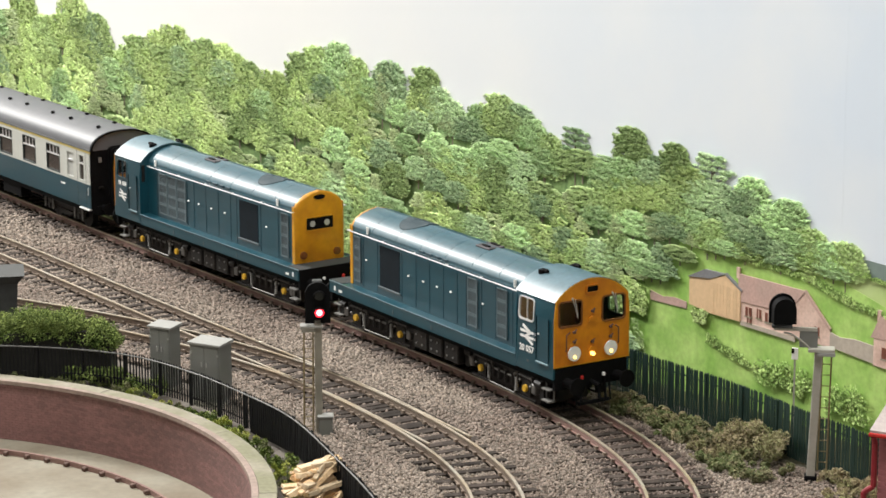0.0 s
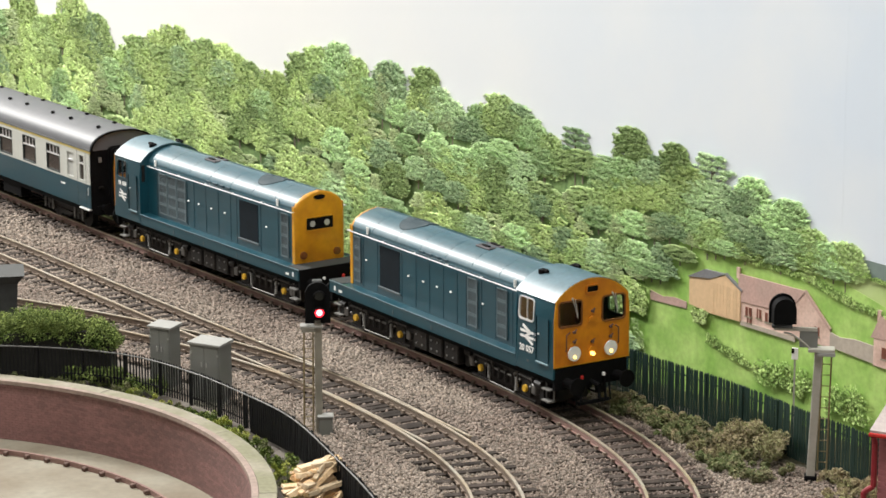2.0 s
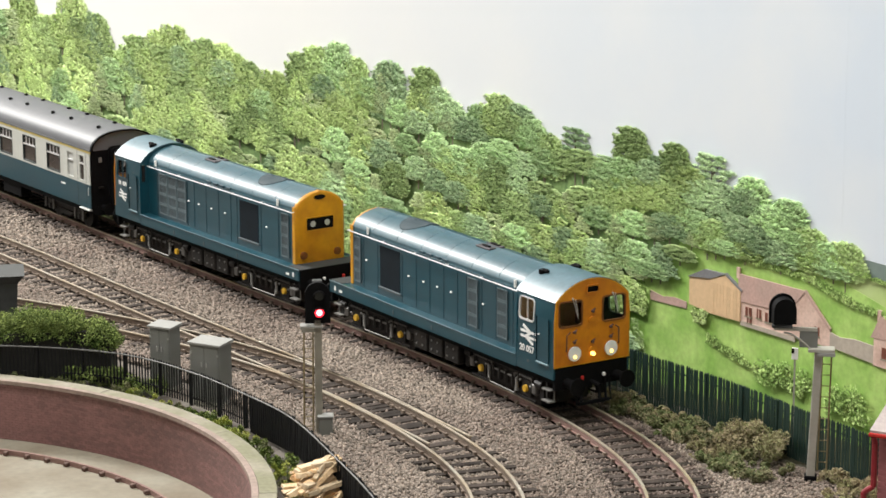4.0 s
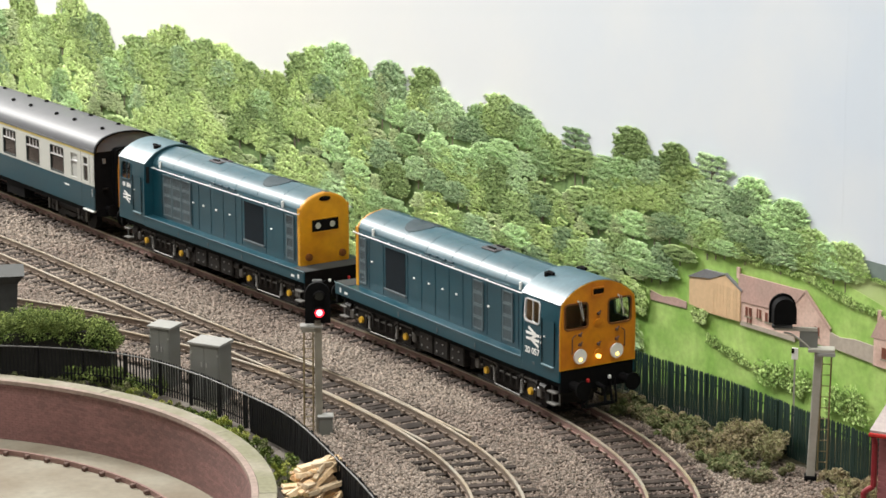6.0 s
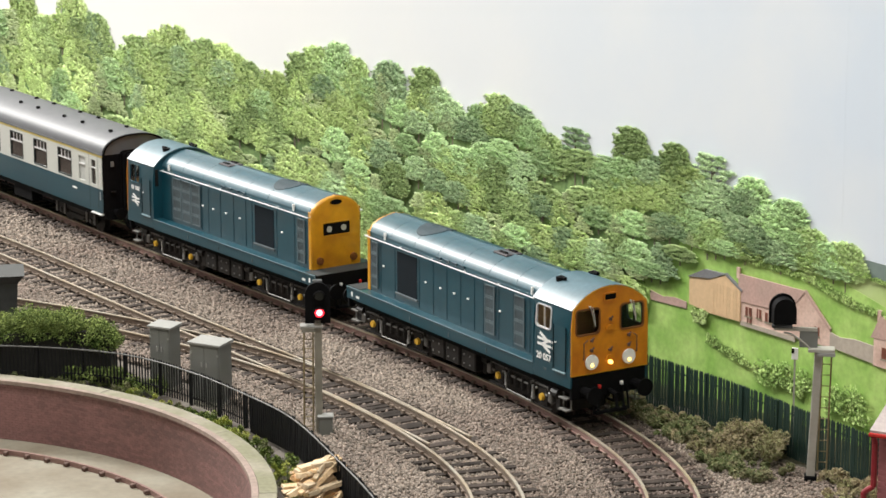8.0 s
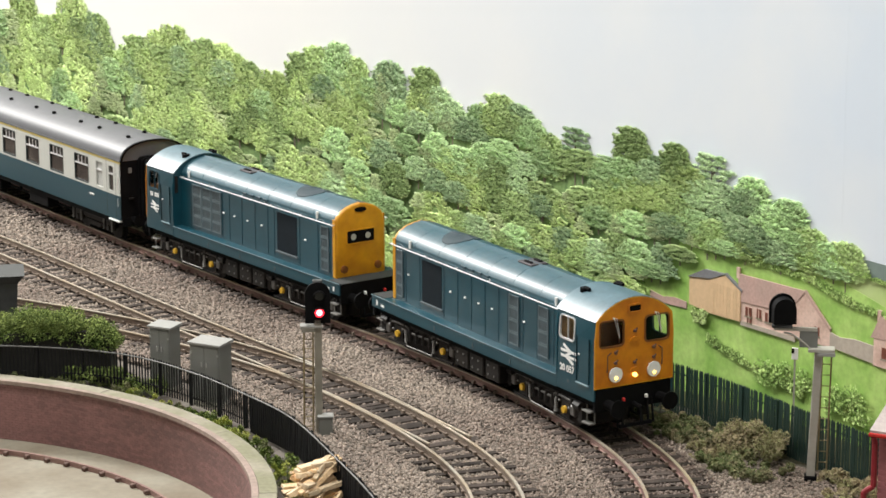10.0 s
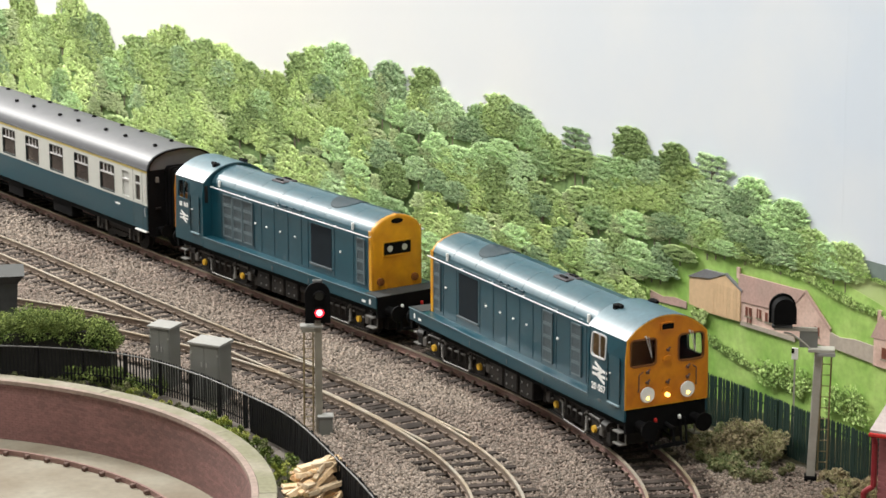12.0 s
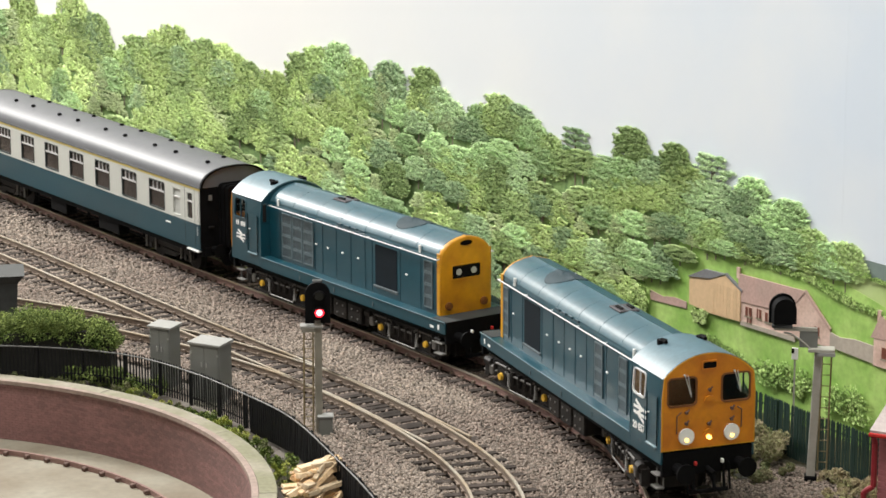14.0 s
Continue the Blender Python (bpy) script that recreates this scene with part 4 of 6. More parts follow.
    for x in (-48, 48):
        bg, sets = bogie(L, x, 34.0, 7.15, "black outside-framed bogie", loco_bogie_frame, "axle_yellow")
        bogies.append((bg, sets, x))
        for s in (-1, 1):
            bm = bmesh.new()
            for d in (-1, 1):
                add_rod(bm, (d * 11, s * 14.6, 10.5), (d * 9.5, s * 14.6, 3.6), 0.3, 6)
            add_rod(bm, (-9.5, s * 14.6, 3.6), (9.5, s * 14.6, 3.6), 0.3, 6)
            part("brake_rigging", bm, "step_grey", bg, "grey brake rods")
            beam = bmesh.new()
            pts = ((-25.0, 6.2), (-21.5, 11.6), (-9.5, 11.6), (-7.0, 9.4), (7.0, 9.4), (9.5, 11.6), (21.5, 11.6), (25.0, 6.2))
            for (xa, za), (xb, zb) in zip(pts, pts[1:]):
                add_rod(beam, (xa, s * 14.0, za), (xb, s * 14.0, zb), 0.5, 6)
            part("side_beam", beam, "beam_grey", bg, "dark grey stepped side beam")
            # black plate added behind the side frame to block light
            part("guard_plate", box(-22.5, 22.5, *sorted((s * 10.2, s * 10.6)), 2.4, 12.6), "frame_black", bg)
            for xs in (-23.8, 23.8):
                part("sand_box", box(xs - 1.6, xs + 1.6, *sorted((s * 12.6, s * 14.9)), 6.4, 10.4, 0.4, 1), "beam_grey", bg, "dark grey sand box")
            # springs in pale grey: the highlights on their coils put into the colour
            for xs in (-10.5, 10.5):
                bm = bmesh.new()
                turns = [[bm.verts.new((xs + r * math.cos(2 * math.pi * i / 8), s * 14.2 + r * math.sin(2 * math.pi * i / 8), 4.9 + 0.4 * k)) for i in range(8)] for k, r in enumerate((0.8, 0.5) * 7)]
                for p, q in zip(turns, turns[1:]):
                    for i in range(8):
                        bm.faces.new((p[i], p[(i + 1) % 8], q[(i + 1) % 8], q[i]))
                part("coil_spring", bm, "step_grey", bg, "pale coil spring with painted highlights")
            for xs, zz in ((-20.5, 8.6), (-13.0, 9.8), (13.0, 9.8), (20.5, 8.6), (26.5, 11.2)):
                part("pipe_end", box(xs - 0.5, xs + 0.5, *sorted((s * 14.0, s * 14.6)), zz - 0.35, zz + 0.35, 0.1, 1), "step_grey", bg)
    return L, bogies


for key, args in dict(
    field_wall=("grey_field_wall", (0.40, 0.35, 0.29), 0.85),
    silver_blue=("pale_blue_edge", (0.16, 0.24, 0.27), 0.45),
    dirty_plate=("dirty_footplate", (0.022, 0.026, 0.027), 0.7), cab_tan=("tan_cab_lining", (0.52, 0.33, 0.16), 0.6), louvre_edge=("pale_louvre_edge", (0.105, 0.145, 0.16), 0.5), louvre_slat=("dark_blue_louvre", (0.06, 0.085, 0.097), 0.6),
    cab_grey=("pale_cab_roof_paint", (0.075, 0.135, 0.165), 0.42),
    windscreen=("windscreen_glass", (0.02, 0.017, 0.016), 0.08), brown_rubber=("brown_window_rubber", (0.16, 0.055, 0.012), 0.5),
    dark_seam=("door_seam", (0.008, 0.04, 0.06), 0.6), roof_dark=("dark_blue_fan_grille", (0.010, 0.028, 0.038), 0.7),
    soot=("sooty_roof", (0.05, 0.045, 0.05), 0.7), step_grey=("worn_step_and_glint_grey", (0.17, 0.165, 0.155), 0.5), beam_grey=("grimy_beam_grey", (0.075, 0.07, 0.064), 0.5),
).items():
    M[key] = material(*args, vary=0.12, grain=2, patch=10)


def coach_bogie_frame():
    bm = bmesh.new()
    for sy in (-1, 1):
        y0, y1 = sorted((sy * 12.4, sy * 13.6))
        add_prism(bm, [(-23, 8.4), (-8, 7.0), (8, 7.0), (23, 8.4), (23, 11), (-23, 11)], y0, y1, "y")
        for x in (-17, 17):
            add_box(bm, x - 2.4, x + 2.4, *sorted((sy * 12.6, sy * 14.2)), 4.4, 9.5)
            for d in (-4.2, 4.2):
                add_rod(bm, (x + d, sy * 13.2, 5.2), (x + d, sy * 13.2, 11.5), 0.9, 8)
        add_prism(bm, [(-9, 6.4), (9, 6.4), (5, 4.0), (-5, 4.0)], y0, y1, "y")
    add_box(bm, -5, 5, -12.4, 12.4, 6, 12)
    bmesh.ops.recalc_face_normals(bm, faces=bm.faces[:])
    return bm


def build_coach():
    """A main-line corridor coach, blue below and pale grey above; x towards the locomotives."""
    Cc = thing("passenger_coach", "blue and grey corridor coach with dark grey roof", "railway coach")
    X = 128.5
    HW = 17.8
    wins = [(86.3 - 28.4 * k - 7.8, 86.3 - 28.4 * k + 7.8) for k in range(7)]
    doors = [(101.8, 110.0), (115.4, 121.6), (-122.6, -116.4)]
    for s in (-1, 1):
        lo, hi = sorted((s * (HW - 0.9), s * HW))
        part("lower_side", box(-X, X, lo, hi, 13.6, 25.6), "blue", Cc, "blue lower side")
        part("upper_band", box(-X, X, lo, hi, 39.9, 42.9), "coach_grey", Cc)
        part("waist_band", box(-X, X, lo, hi, 25.6, 26.6), "coach_grey", Cc)
        stops = sorted(wins + doors)
        edge = -X
        for a, b in stops + [(X, X)]:
            part("window_pillar", box(edge, a, lo, hi, 26.6, 39.9), "coach_grey", Cc, "pale grey panel between the windows")
            edge = b
        lo2, hi2 = sorted((s * (HW - 0.2), s * (HW + 0.12)))
        part("first_class_line", box(-X, X, lo2, hi2, 41.6, 42.7), "coach_yellow", Cc, "yellow line under the roof")
        part("gutter", box(-X, X, *sorted((s * (HW - 0.2), s * (HW + 0.35))), 42.7, 43.2), "coach_roof", Cc)
        for a, b in wins:
            w = part("window", box(a, b, *sorted((s * (HW - 0.75), s * (HW - 0.55))), 26.6, 39.9), "coach_glass", Cc, "sliding-vent window")
            fo, fi = sorted((s * (HW - 0.5), s * (HW + 0.06)))
            part("window_frame", ring_prism(rounded(a - 0.1, b + 0.1, 26.5, 40.0, 0.8), rounded(a + 0.5, b - 0.5, 27.1, 39.4, 0.5), fo, fi, "y"), "dark_frame", w)
            part("transom", box(a, b, *sorted((s * (HW - 0.5), s * (HW + 0.02))), 35.0, 35.7), "silver", w, "bright transom")
            for k in (1, 2, 3):
                xx = a + (b - a) * k / 4
                part("vent_bar", box(xx - 0.2, xx + 0.2, *sorted((s * (HW - 0.5), s * (HW - 0.1))), 35.7, 39.5), "silver", w)
            part("curtain", box(a + 0.4, a + 1.6, *sorted((s * (HW - 1.3), s * (HW - 1.0))), 27, 39.5), "curtain", w)
        for a, b in doors:
            w = part("door_window", box(a, b, *sorted((s * (HW - 0.75), s * (HW - 0.55))), 26.6, 39.9), "coach_glass" if b > 116 or b < 0 else "frosted", Cc, "door window")
            part("transom", box(a, b, *sorted((s * (HW - 0.5), s * (HW + 0.02))), 35.0, 35.7), "silver", w)
            part("window_frame", ring_prism(rounded(a - 0.1, b + 0.1, 26.5, 40.0, 0.8), rounded(a + 0.6, b - 0.6, 27.2, 39.3, 0.5), *sorted((s * (HW - 0.5), s * (HW + 0.06))), axis="y"), "coach_grey", w)
        for x in (113.8, 123.2):
            part("door_joint", box(x - 0.12, x + 0.12, *sorted((s * (HW - 0.1), s * (HW + 0.05))), 14.5, 42), "dark_frame", Cc)
        bm = bmesh.new()
        add_rod(bm, (126.4, s * (HW + 0.6), 20.5), (126.4, s * (HW + 0.6), 24.5), 0.2, 6)
        add_rod(bm, (126.6, s * (HW + 0.6), 28), (126.6, s * (HW + 0.6), 36), 0.2, 6)
        part("grab_rail", bm, "silver", Cc)
        part("number_bar", box(94.5, 99.5, *sorted((s * HW, s * (HW + 0.08))), 21.6, 22.4), "white", Cc, "small white lettering bar")
        part("footboard", box(116, 127, *sorted((s * (HW - 1), s * (HW + 0.8))), 12.6, 13.2), "white", Cc, "pale worn footboard")
        part("solebar", box(-X, X, *sorted((s * 15.6, s * 16.8)), 11.0, 13.7), "black", Cc)
        for x in range(-60, 70, 30):
            part("queen_post", box(x - 0.5, x + 0.5, *sorted((s * 11, s * 12)), 7, 12), "black", Cc)
        part("truss_rod", box(-62, 62, *sorted((s * 11, s * 11.8)), 6.6, 7.4), "black", Cc)
        part("battery_box", box(20, 42, *sorted((s * 10, s * 16)), 5.0, 12.5, 0.4, 1), "black", Cc)
        part("battery_box", box(-34, -16, *sorted((s * 10, s * 16)), 5.0, 12.5, 0.4, 1), "black", Cc)
    roof = arch(HW + 0.1, 42.9, 52.2, 20, 0.25)
    part("roof", prism(roof, -X - 0.3, X + 0.3), "coach_roof", Cc, "smooth dark grey roof", smooth=True)
    part("coach_floor", box(-X + 1, X - 1, -16.8, 16.8, 13.2, 14.2), "black", Cc)
    for x in (-70, -41.5, -13, 15.3, 43.7, 72.1, 99):
        part("compartment_wall", box(x - 0.4, x + 0.4, -16.6, 16.6, 14.2, 42.5), "brown_window", Cc)
    for e in (-1, 1):
        endp = [(HW, 13.6), (HW, 42.9)] + arch(HW, 42.9, 52.0, 16, 0.25)[1:-1] + [(-HW, 42.9), (-HW, 13.6)]
        part("end_wall", prism(endp, *sorted((e * (X - 1.0), e * (X + 0.1)))), "black", Cc, "black coach end", smooth=True)
        rim = arch(HW + 0.15, 42.9, 52.3, 16, 0.25)
        bm = bmesh.new()
        add_prism(bm, rim + [(y * 0.955, z - 0.7) for y, z in rim[::-1]], *sorted((e * X, e * (X + 1.4))))
        bmesh.ops.recalc_face_normals(bm, faces=bm.faces[:])
        part("roof_rim", bm, "black", Cc)
        # corridor connection in folds
        for k in range(5):
            g = 0.5 * (k % 2)
            part("bellows_fold", ring_prism(rounded(-8.4 + g, 8.4 - g, 14.5, 44.5 - g, 2.2), rounded(-6.4, 6.4, 16, 42.3, 1.6), *sorted((e * (X + 0.2 + k * 1.9), e * (X + 2.0 + k * 1.9)))), "black", Cc, "black corridor bellows")
        part("end_panel", box(*sorted((e * (X + 0.1), e * (X + 0.5))), -6.4, 6.4, 16, 42), "black", Cc)
        part("buffer_beam", box(*sorted((e * (X - 1.2), e * (X + 0.4))), -15.8, 15.8, 10.6, 14.8), "black", Cc)
        for s in (-1, 1):
            bm = bmesh.new()
            add_rod(bm, (e * X, s * 11.4, 14), (e * (X + 6), s * 11.4, 14), 1.5, 10)
            add_rod(bm, (e * (X + 6), s * 11.4, 14), (e * (X + 6.8), s * 11.4, 14), 3.0, 16)
            part("buffer", bm, "black", Cc)
            part("end_step", box(*sorted((e * (X + 0.2), e * (X + 1.6))), s * 12.6 - 1.2, s * 12.6 + 1.2, 24.0, 24.8), "frame_black", Cc)
            part("end_bracket", box(*sorted((e * (X + 0.2), e * (X + 1.2))), s * 12.8 - 0.7, s * 12.8 + 0.7, 37.0, 39.4), "step_grey", Cc)
    vent = bmesh.new()
    add_rod(vent, (0, 0, 0), (0, 0, 0.8), 0.9, 10)
    add_rod(vent, (0, 0, 0.8), (0, 0, 1.6), 1.3, 10, 0.8)
    vm = finish(vent)
    for k in range(9):
        for y in (-6.5, 5.5):
            x = 116 - k * 26.0 - (6 if y > 0 else 0) - (5 if k % 2 else 0)
            part("roof_ventilator", vm, "black", Cc, "small black roof ventilator", at=pos(x, y, 51.3))
    bm = bmesh.new()
    add_rod(bm, (118, -15.2, 46.6), (127, -12.8, 48.4), 0.25, 6)
    part("roof_rib", bm, "coach_roof", Cc)
    bogies = []
    for x in (-90, 90):
        bg, sets = bogie(Cc, x, 34.0, 6.0, "dark double-bolster coach bogie", coach_bogie_frame, "frame_black")
        bogies.append((bg, sets, x))
        for s in (-1, 1):
            bm = bmesh.new()
            for x2 in (-21.5, -12.5, 12.5, 21.5):
                add_rod(bm, (x2, s * 14.6, 12), (x2, s * 14.6, 4.6), 0.5, 6)
            part("hanger", bm, "step_grey", bg, "pale spring hangers")
    return Cc, bogies


M["coach_glass"] = material("dark_coach_window", (0.035, 0.028, 0.026), 0.1, vary=0.3, grain=4, patch=9)
M["frosted"] = material("frosted_window", (0.42, 0.43, 0.41), 0.4, vary=0.06)
M["dark_frame"] = material("window_rubber", (0.02, 0.03, 0.03), 0.5)
M["curtain"] = material("brown_curtain", (0.10, 0.05, 0.045), 0.8)


# ---- foliage ----
def leaf_mesh(centres, size, rng, up=0.5, mat="leaf0", out=0.9):
    """Small folded leaves, one at each centre (millimetres)."""
    n = len(centres)
    nrm = rng.normal(0, 1, (n, 3))
    nrm[:, 1] -= out
    nrm[:, 2] += up
    nrm /= np.linalg.norm(nrm, axis=1)[:, None]
    t = np.cross(nrm, rng.normal(0, 1, (n, 3)))
    t /= np.linalg.norm(t, axis=1)[:, None] + 1e-9
    b = np.cross(nrm, t)
    s = (size * rng.uniform(0.6, 1.35, n))[:, None]
    v = np.stack([centres - t * s, centres + b * s * 0.55 + nrm * s * 0.2, centres + t * s, centres - b * s * 0.55 + nrm * s * 0.2], 1)
    i = 4 * np.arange(n)[:, None]
    return mesh_from(v.reshape(-1, 3), np.concatenate([i + np.array((0, 1, 2)), i + np.array((0, 2, 3))]), mat)


def crown_width(z, shape):
    """How wide a crown is at the height z (0 to 1), as a share of its greatest width."""
    if shape == "oval":
        return max(0.12, math.sin(math.pi * min(1.0, 0.10 + 0.90 * z)) ** 0.75)
    if shape == "spire":
        return 0.16 + 0.84 * (1 - z) ** 0.8
    return max(0.05, 1 - ((z - 0.36) / 0.65) ** 2) ** 0.7


def crown_mesh(rng, shape, w, h, depth, lobes, per, size, leaf):
    """Sprays of leaves over many tufts, low relief: width w, height h, from z = 0 up, the tufts' undersides turned down."""
    places, normals = [], []
    for k in range(lobes):
        z = rng.uniform(0.04, 0.93)
        wide = crown_width(z, shape)
        if shape == "pine":
            z = 0.30 + 0.11 * rng.integers(0, 6) + rng.uniform(-0.02, 0.02)
            wide = rng.uniform(0.35, 1.0) * (1.15 - 0.55 * z)
        a = rng.uniform(-1, 1)
        reach = max(0.0, 1 - a * a) * max(0.0, 1 - ((z - 0.45) / 0.62) ** 2)
        c = np.array((a * wide * w / 2 * 0.9, -depth * (0.12 + 0.75 * reach + 0.25 * (1 - z) * reach) * rng.uniform(0.7, 1.1), z * h))
        lr = rng.uniform(0.04, 0.10) * w * (0.6 + 0.4 * wide)
        q = rng.normal(0, 1, (per, 3))
        q /= np.linalg.norm(q, axis=1)[:, None]
        q[:, 1] = -np.abs(q[:, 1])
        flat = 0.5 if shape == "pine" else (1.35 if shape == "spire" else 1.05)
        places.append(c + q * rng.uniform(0.55, 1.12, (per, 1)) * np.array((lr, min(lr * 0.3, depth * 0.35), lr * flat)))
        normals.append(q * np.array((0.7, 0.3, 0.85)) + rng.normal(0, 0.42, (per, 3)) + np.array((0, -0.66, 0.42)))
    c, nrm = np.concatenate(places), np.concatenate(normals)
    n = len(c)
    nrm /= np.linalg.norm(nrm, axis=1)[:, None]
    t = np.cross(nrm, rng.normal(0, 1, (n, 3)))
    t /= np.linalg.norm(t, axis=1)[:, None] + 1e-9
    b = np.cross(nrm, t)
    s = (size * rng.uniform(0.5, 1.4, n))[:, None]
    v = np.stack([c - t * s, c + b * s * 0.6 + nrm * s * 0.12, c + t * s, c - b * s * 0.6 + nrm * s * 0.12], 1)
    v[..., 1] = np.minimum(v[..., 1], 0.12)
    i = 4 * np.arange(n)[:, None]
    return mesh_from(v.reshape(-1, 3), np.concatenate([i + np.array((0, 1, 2)), i + np.array((0, 2, 3))]), leaf)


def tree(seed, leaf, shape, w, h, lobes, per, size):
    rng = np.random.default_rng(seed)
    words = {"dome": "leafy green broadleaved tree of the wood on the backdrop", "oval": "slender pale green tree of the wood on the backdrop",
             "spire": "feathery pointed green tree on the backdrop", "pine": "tall dark green pine at the wood's edge"}
    T = thing("tree", words[shape], "tree", group="wood on the backdrop")
    bm = bmesh.new()
    lean = rng.uniform(-1.5, 1.5)
    add_rod(bm, (0, 0.1, -0.3 * h), (lean, 0.1, h * 0.78), w * 0.018, 6, w * 0.008)
    for k in range(6):
        z = h * rng.uniform(0.15, 0.65)
        add_rod(bm, (lean * z / h, 0.1, z), (rng.uniform(-0.34, 0.34) * w, -0.2, z + h * rng.uniform(0.08, 0.22)), w * 0.009, 5, w * 0.004)
    for v in bm.verts:
        v.co.y *= 0.3
    part("trunk", bm, "bark", T, "grey-brown trunk")
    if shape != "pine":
        # dark body inside the crown, shade put into its colour
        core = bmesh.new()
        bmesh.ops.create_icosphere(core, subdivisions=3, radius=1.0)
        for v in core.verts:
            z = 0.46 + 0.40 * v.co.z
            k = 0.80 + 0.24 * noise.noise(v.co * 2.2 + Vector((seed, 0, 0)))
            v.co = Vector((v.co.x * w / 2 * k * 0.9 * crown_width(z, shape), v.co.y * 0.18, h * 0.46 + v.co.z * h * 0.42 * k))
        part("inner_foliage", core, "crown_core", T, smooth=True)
    part("crown", crown_mesh(rng, shape, w, h, 0.55, lobes, per, size, leaf), leaf, T, "uneven leafy crown")
    return T


# the tallest trees: place along the board, height of the top
SKYLINE = ((-835, 88), (-789, 91), (-740, 92), (-711, 86), (-672, 96), (-645, 94), (-610, 78), (-594, 87), (-565, 93), (-550, 98), (-532, 91), (-515, 94),
           (-498, 95), (-484, 90), (-470, 89), (-446, 87), (-419, 97), (-403, 103), (-382, 100), (-367, 102), (-356, 97), (-337, 97),
           (-308, 104), (-297, 101), (-286, 96), (-264, 97), (-250, 100), (-236, 101), (-226, 96), (-216, 89), (-195, 92), (-174, 92),
           (-158, 98), (-142, 97), (-130, 96), (-119, 94), (-107, 95), (-83, 94), (-62, 88), (-51, 79), (-42, 78), (-31, 77))
WOOD_FOOT = ((-860, 0), (-168, 0), (-156, 28), (-146, 43), (-127, 51), (-122, 58), (-111, 62), (-60, 63.5), (-28, 66))


def interp(table, u):
    return float(np.interp(u, [a for a, _ in table], [b for _, b in table]))


def build_wood():
    rng = np.random.default_rng(11)
    domes = [tree(20 + i, "leaf%d" % (0, 1, 2, 3, 1)[i], "dome", 44, 44, 120, 60, (0.95, 0.8, 1.1, 0.95, 0.7)[i]) for i in range(5)]
    ovals = [tree(40 + i, "leaf%d" % (1, 4, 0)[i], "oval", 34, 46, 110, 60, (0.7, 0.6, 0.9)[i]) for i in range(3)]
    spires = [tree(50 + i, "leaf%d" % (4, 3)[i], "spire", 34, 48, 110, 60, 0.62) for i in range(2)]
    pines = [tree(60 + i, "leaf3", "pine", 52, 46, 96, 60, 0.8) for i in range(2)]
    used = set()
    def place(proto, u, off, z, sx, sz):
        m = board_pos(u, off, z) @ Matrix.Diagonal((sx, 1.0, sz, 1.0))
        if proto in used:
            copy_thing(proto, m)
        else:
            used.add(proto)
            proto.matrix_basis = m
    def pick(u):
        """Paler yellow-green trees towards the far end, bluer ones towards the fields."""
        left = u < -400
        pool = domes + ovals + spires
        odds = np.array((1.0, 1.6 if left else 0.6, 0.8 if left else 1.8, 0.5 if left else 1.5, 1.2 if left else 0.5, 1.4 if left else 0.6, 1.4 if left else 0.7, 0.8, 0.7, 0.5))
        return pool[int(rng.choice(len(pool), p=odds / odds.sum()))]
    def scale(u):
        return 0.52 + 0.28 * min(1.0, max(0.0, (-u - 120) / 500))
    def put(proto, u, off, top, sc, squat=1.0):
        h = 44 * sc * squat
        foot = interp(WOOD_FOOT, u) - 2
        h = max(8.0, min(h, top - foot))
        place(proto, u, off, top - h, 1.42 * sc * rng.uniform(0.85, 1.15), h / 44)  # the print is drawn out along the board
    for u, top in SKYLINE:
        pine = -205 < u < -100
        proto = pines[int(rng.integers(2))] if pine and rng.random() < 0.4 else domes[int(rng.choice((0, 2, 3)) if u > -400 else rng.choice((0, 1, 4)))]
        put(proto, u, 0.16 + rng.uniform(0, 0.12), top + (3.6 if proto in pines else 7.2 if -440 < u < -60 else 5.8), scale(u) * (0.95 if u < -200 else 0.85), rng.uniform(0.9, 1.1))
    # a lower row that closes the gaps, then rows in front of it down to the wood's foot
    drop, row = 4.0, 0
    while row < 8:
        u = -850.0 + rng.uniform(0, 10)
        while u < -30:
            sc = scale(u) * rng.uniform(0.72, 1.0)
            top = interp(SKYLINE, u) + 3.0 - drop * (0.62 + 0.5 * scale(u)) + rng.uniform(-3.5, 2.5)
            if top > interp(WOOD_FOOT, u) + 7 and top > (26 if u < -300 else 0):
                put(pick(u), u, 0.45 + 0.22 * row + rng.uniform(0, 0.2), top, sc, rng.uniform(0.75, 1.05))
            u += (38 if u < -215 else 31) * sc * rng.uniform(0.70, 1.0)
        drop += 11.5
        row += 1
    for proto in domes + ovals + spires + pines:
        if proto not in used:
            place(proto, -880.0, 0.6, 40.0, 1.0, 1.0)


def bush(name, label, category, seed, mat, w, h, d, lobes, per, size, m, group="", up=0.6, kind="", low=0.1):
    rng = np.random.default_rng(seed)
    pts = []
    for k in range(lobes):
        c = np.array((rng.uniform(-0.5, 0.5) * w, rng.uniform(-0.5, 0.5) * d, rng.uniform(low, max(0.72, low + 0.3)) * h))
        lr = rng.uniform(0.16, 0.30) * min(h, 14)
        q = rng.normal(0, 1, (per, 3))
        q /= np.linalg.norm(q, axis=1)[:, None]
        p = c + q * rng.uniform(0.6, 1.1, (per, 1)) * lr
        p[:, 2] = np.maximum(p[:, 2], rng.uniform(0, 0.6, per))
        pts.append(p)
    return solid(name, leaf_mesh(np.concatenate(pts), size, rng, up, mat), mat, label, category, group, kind, m)


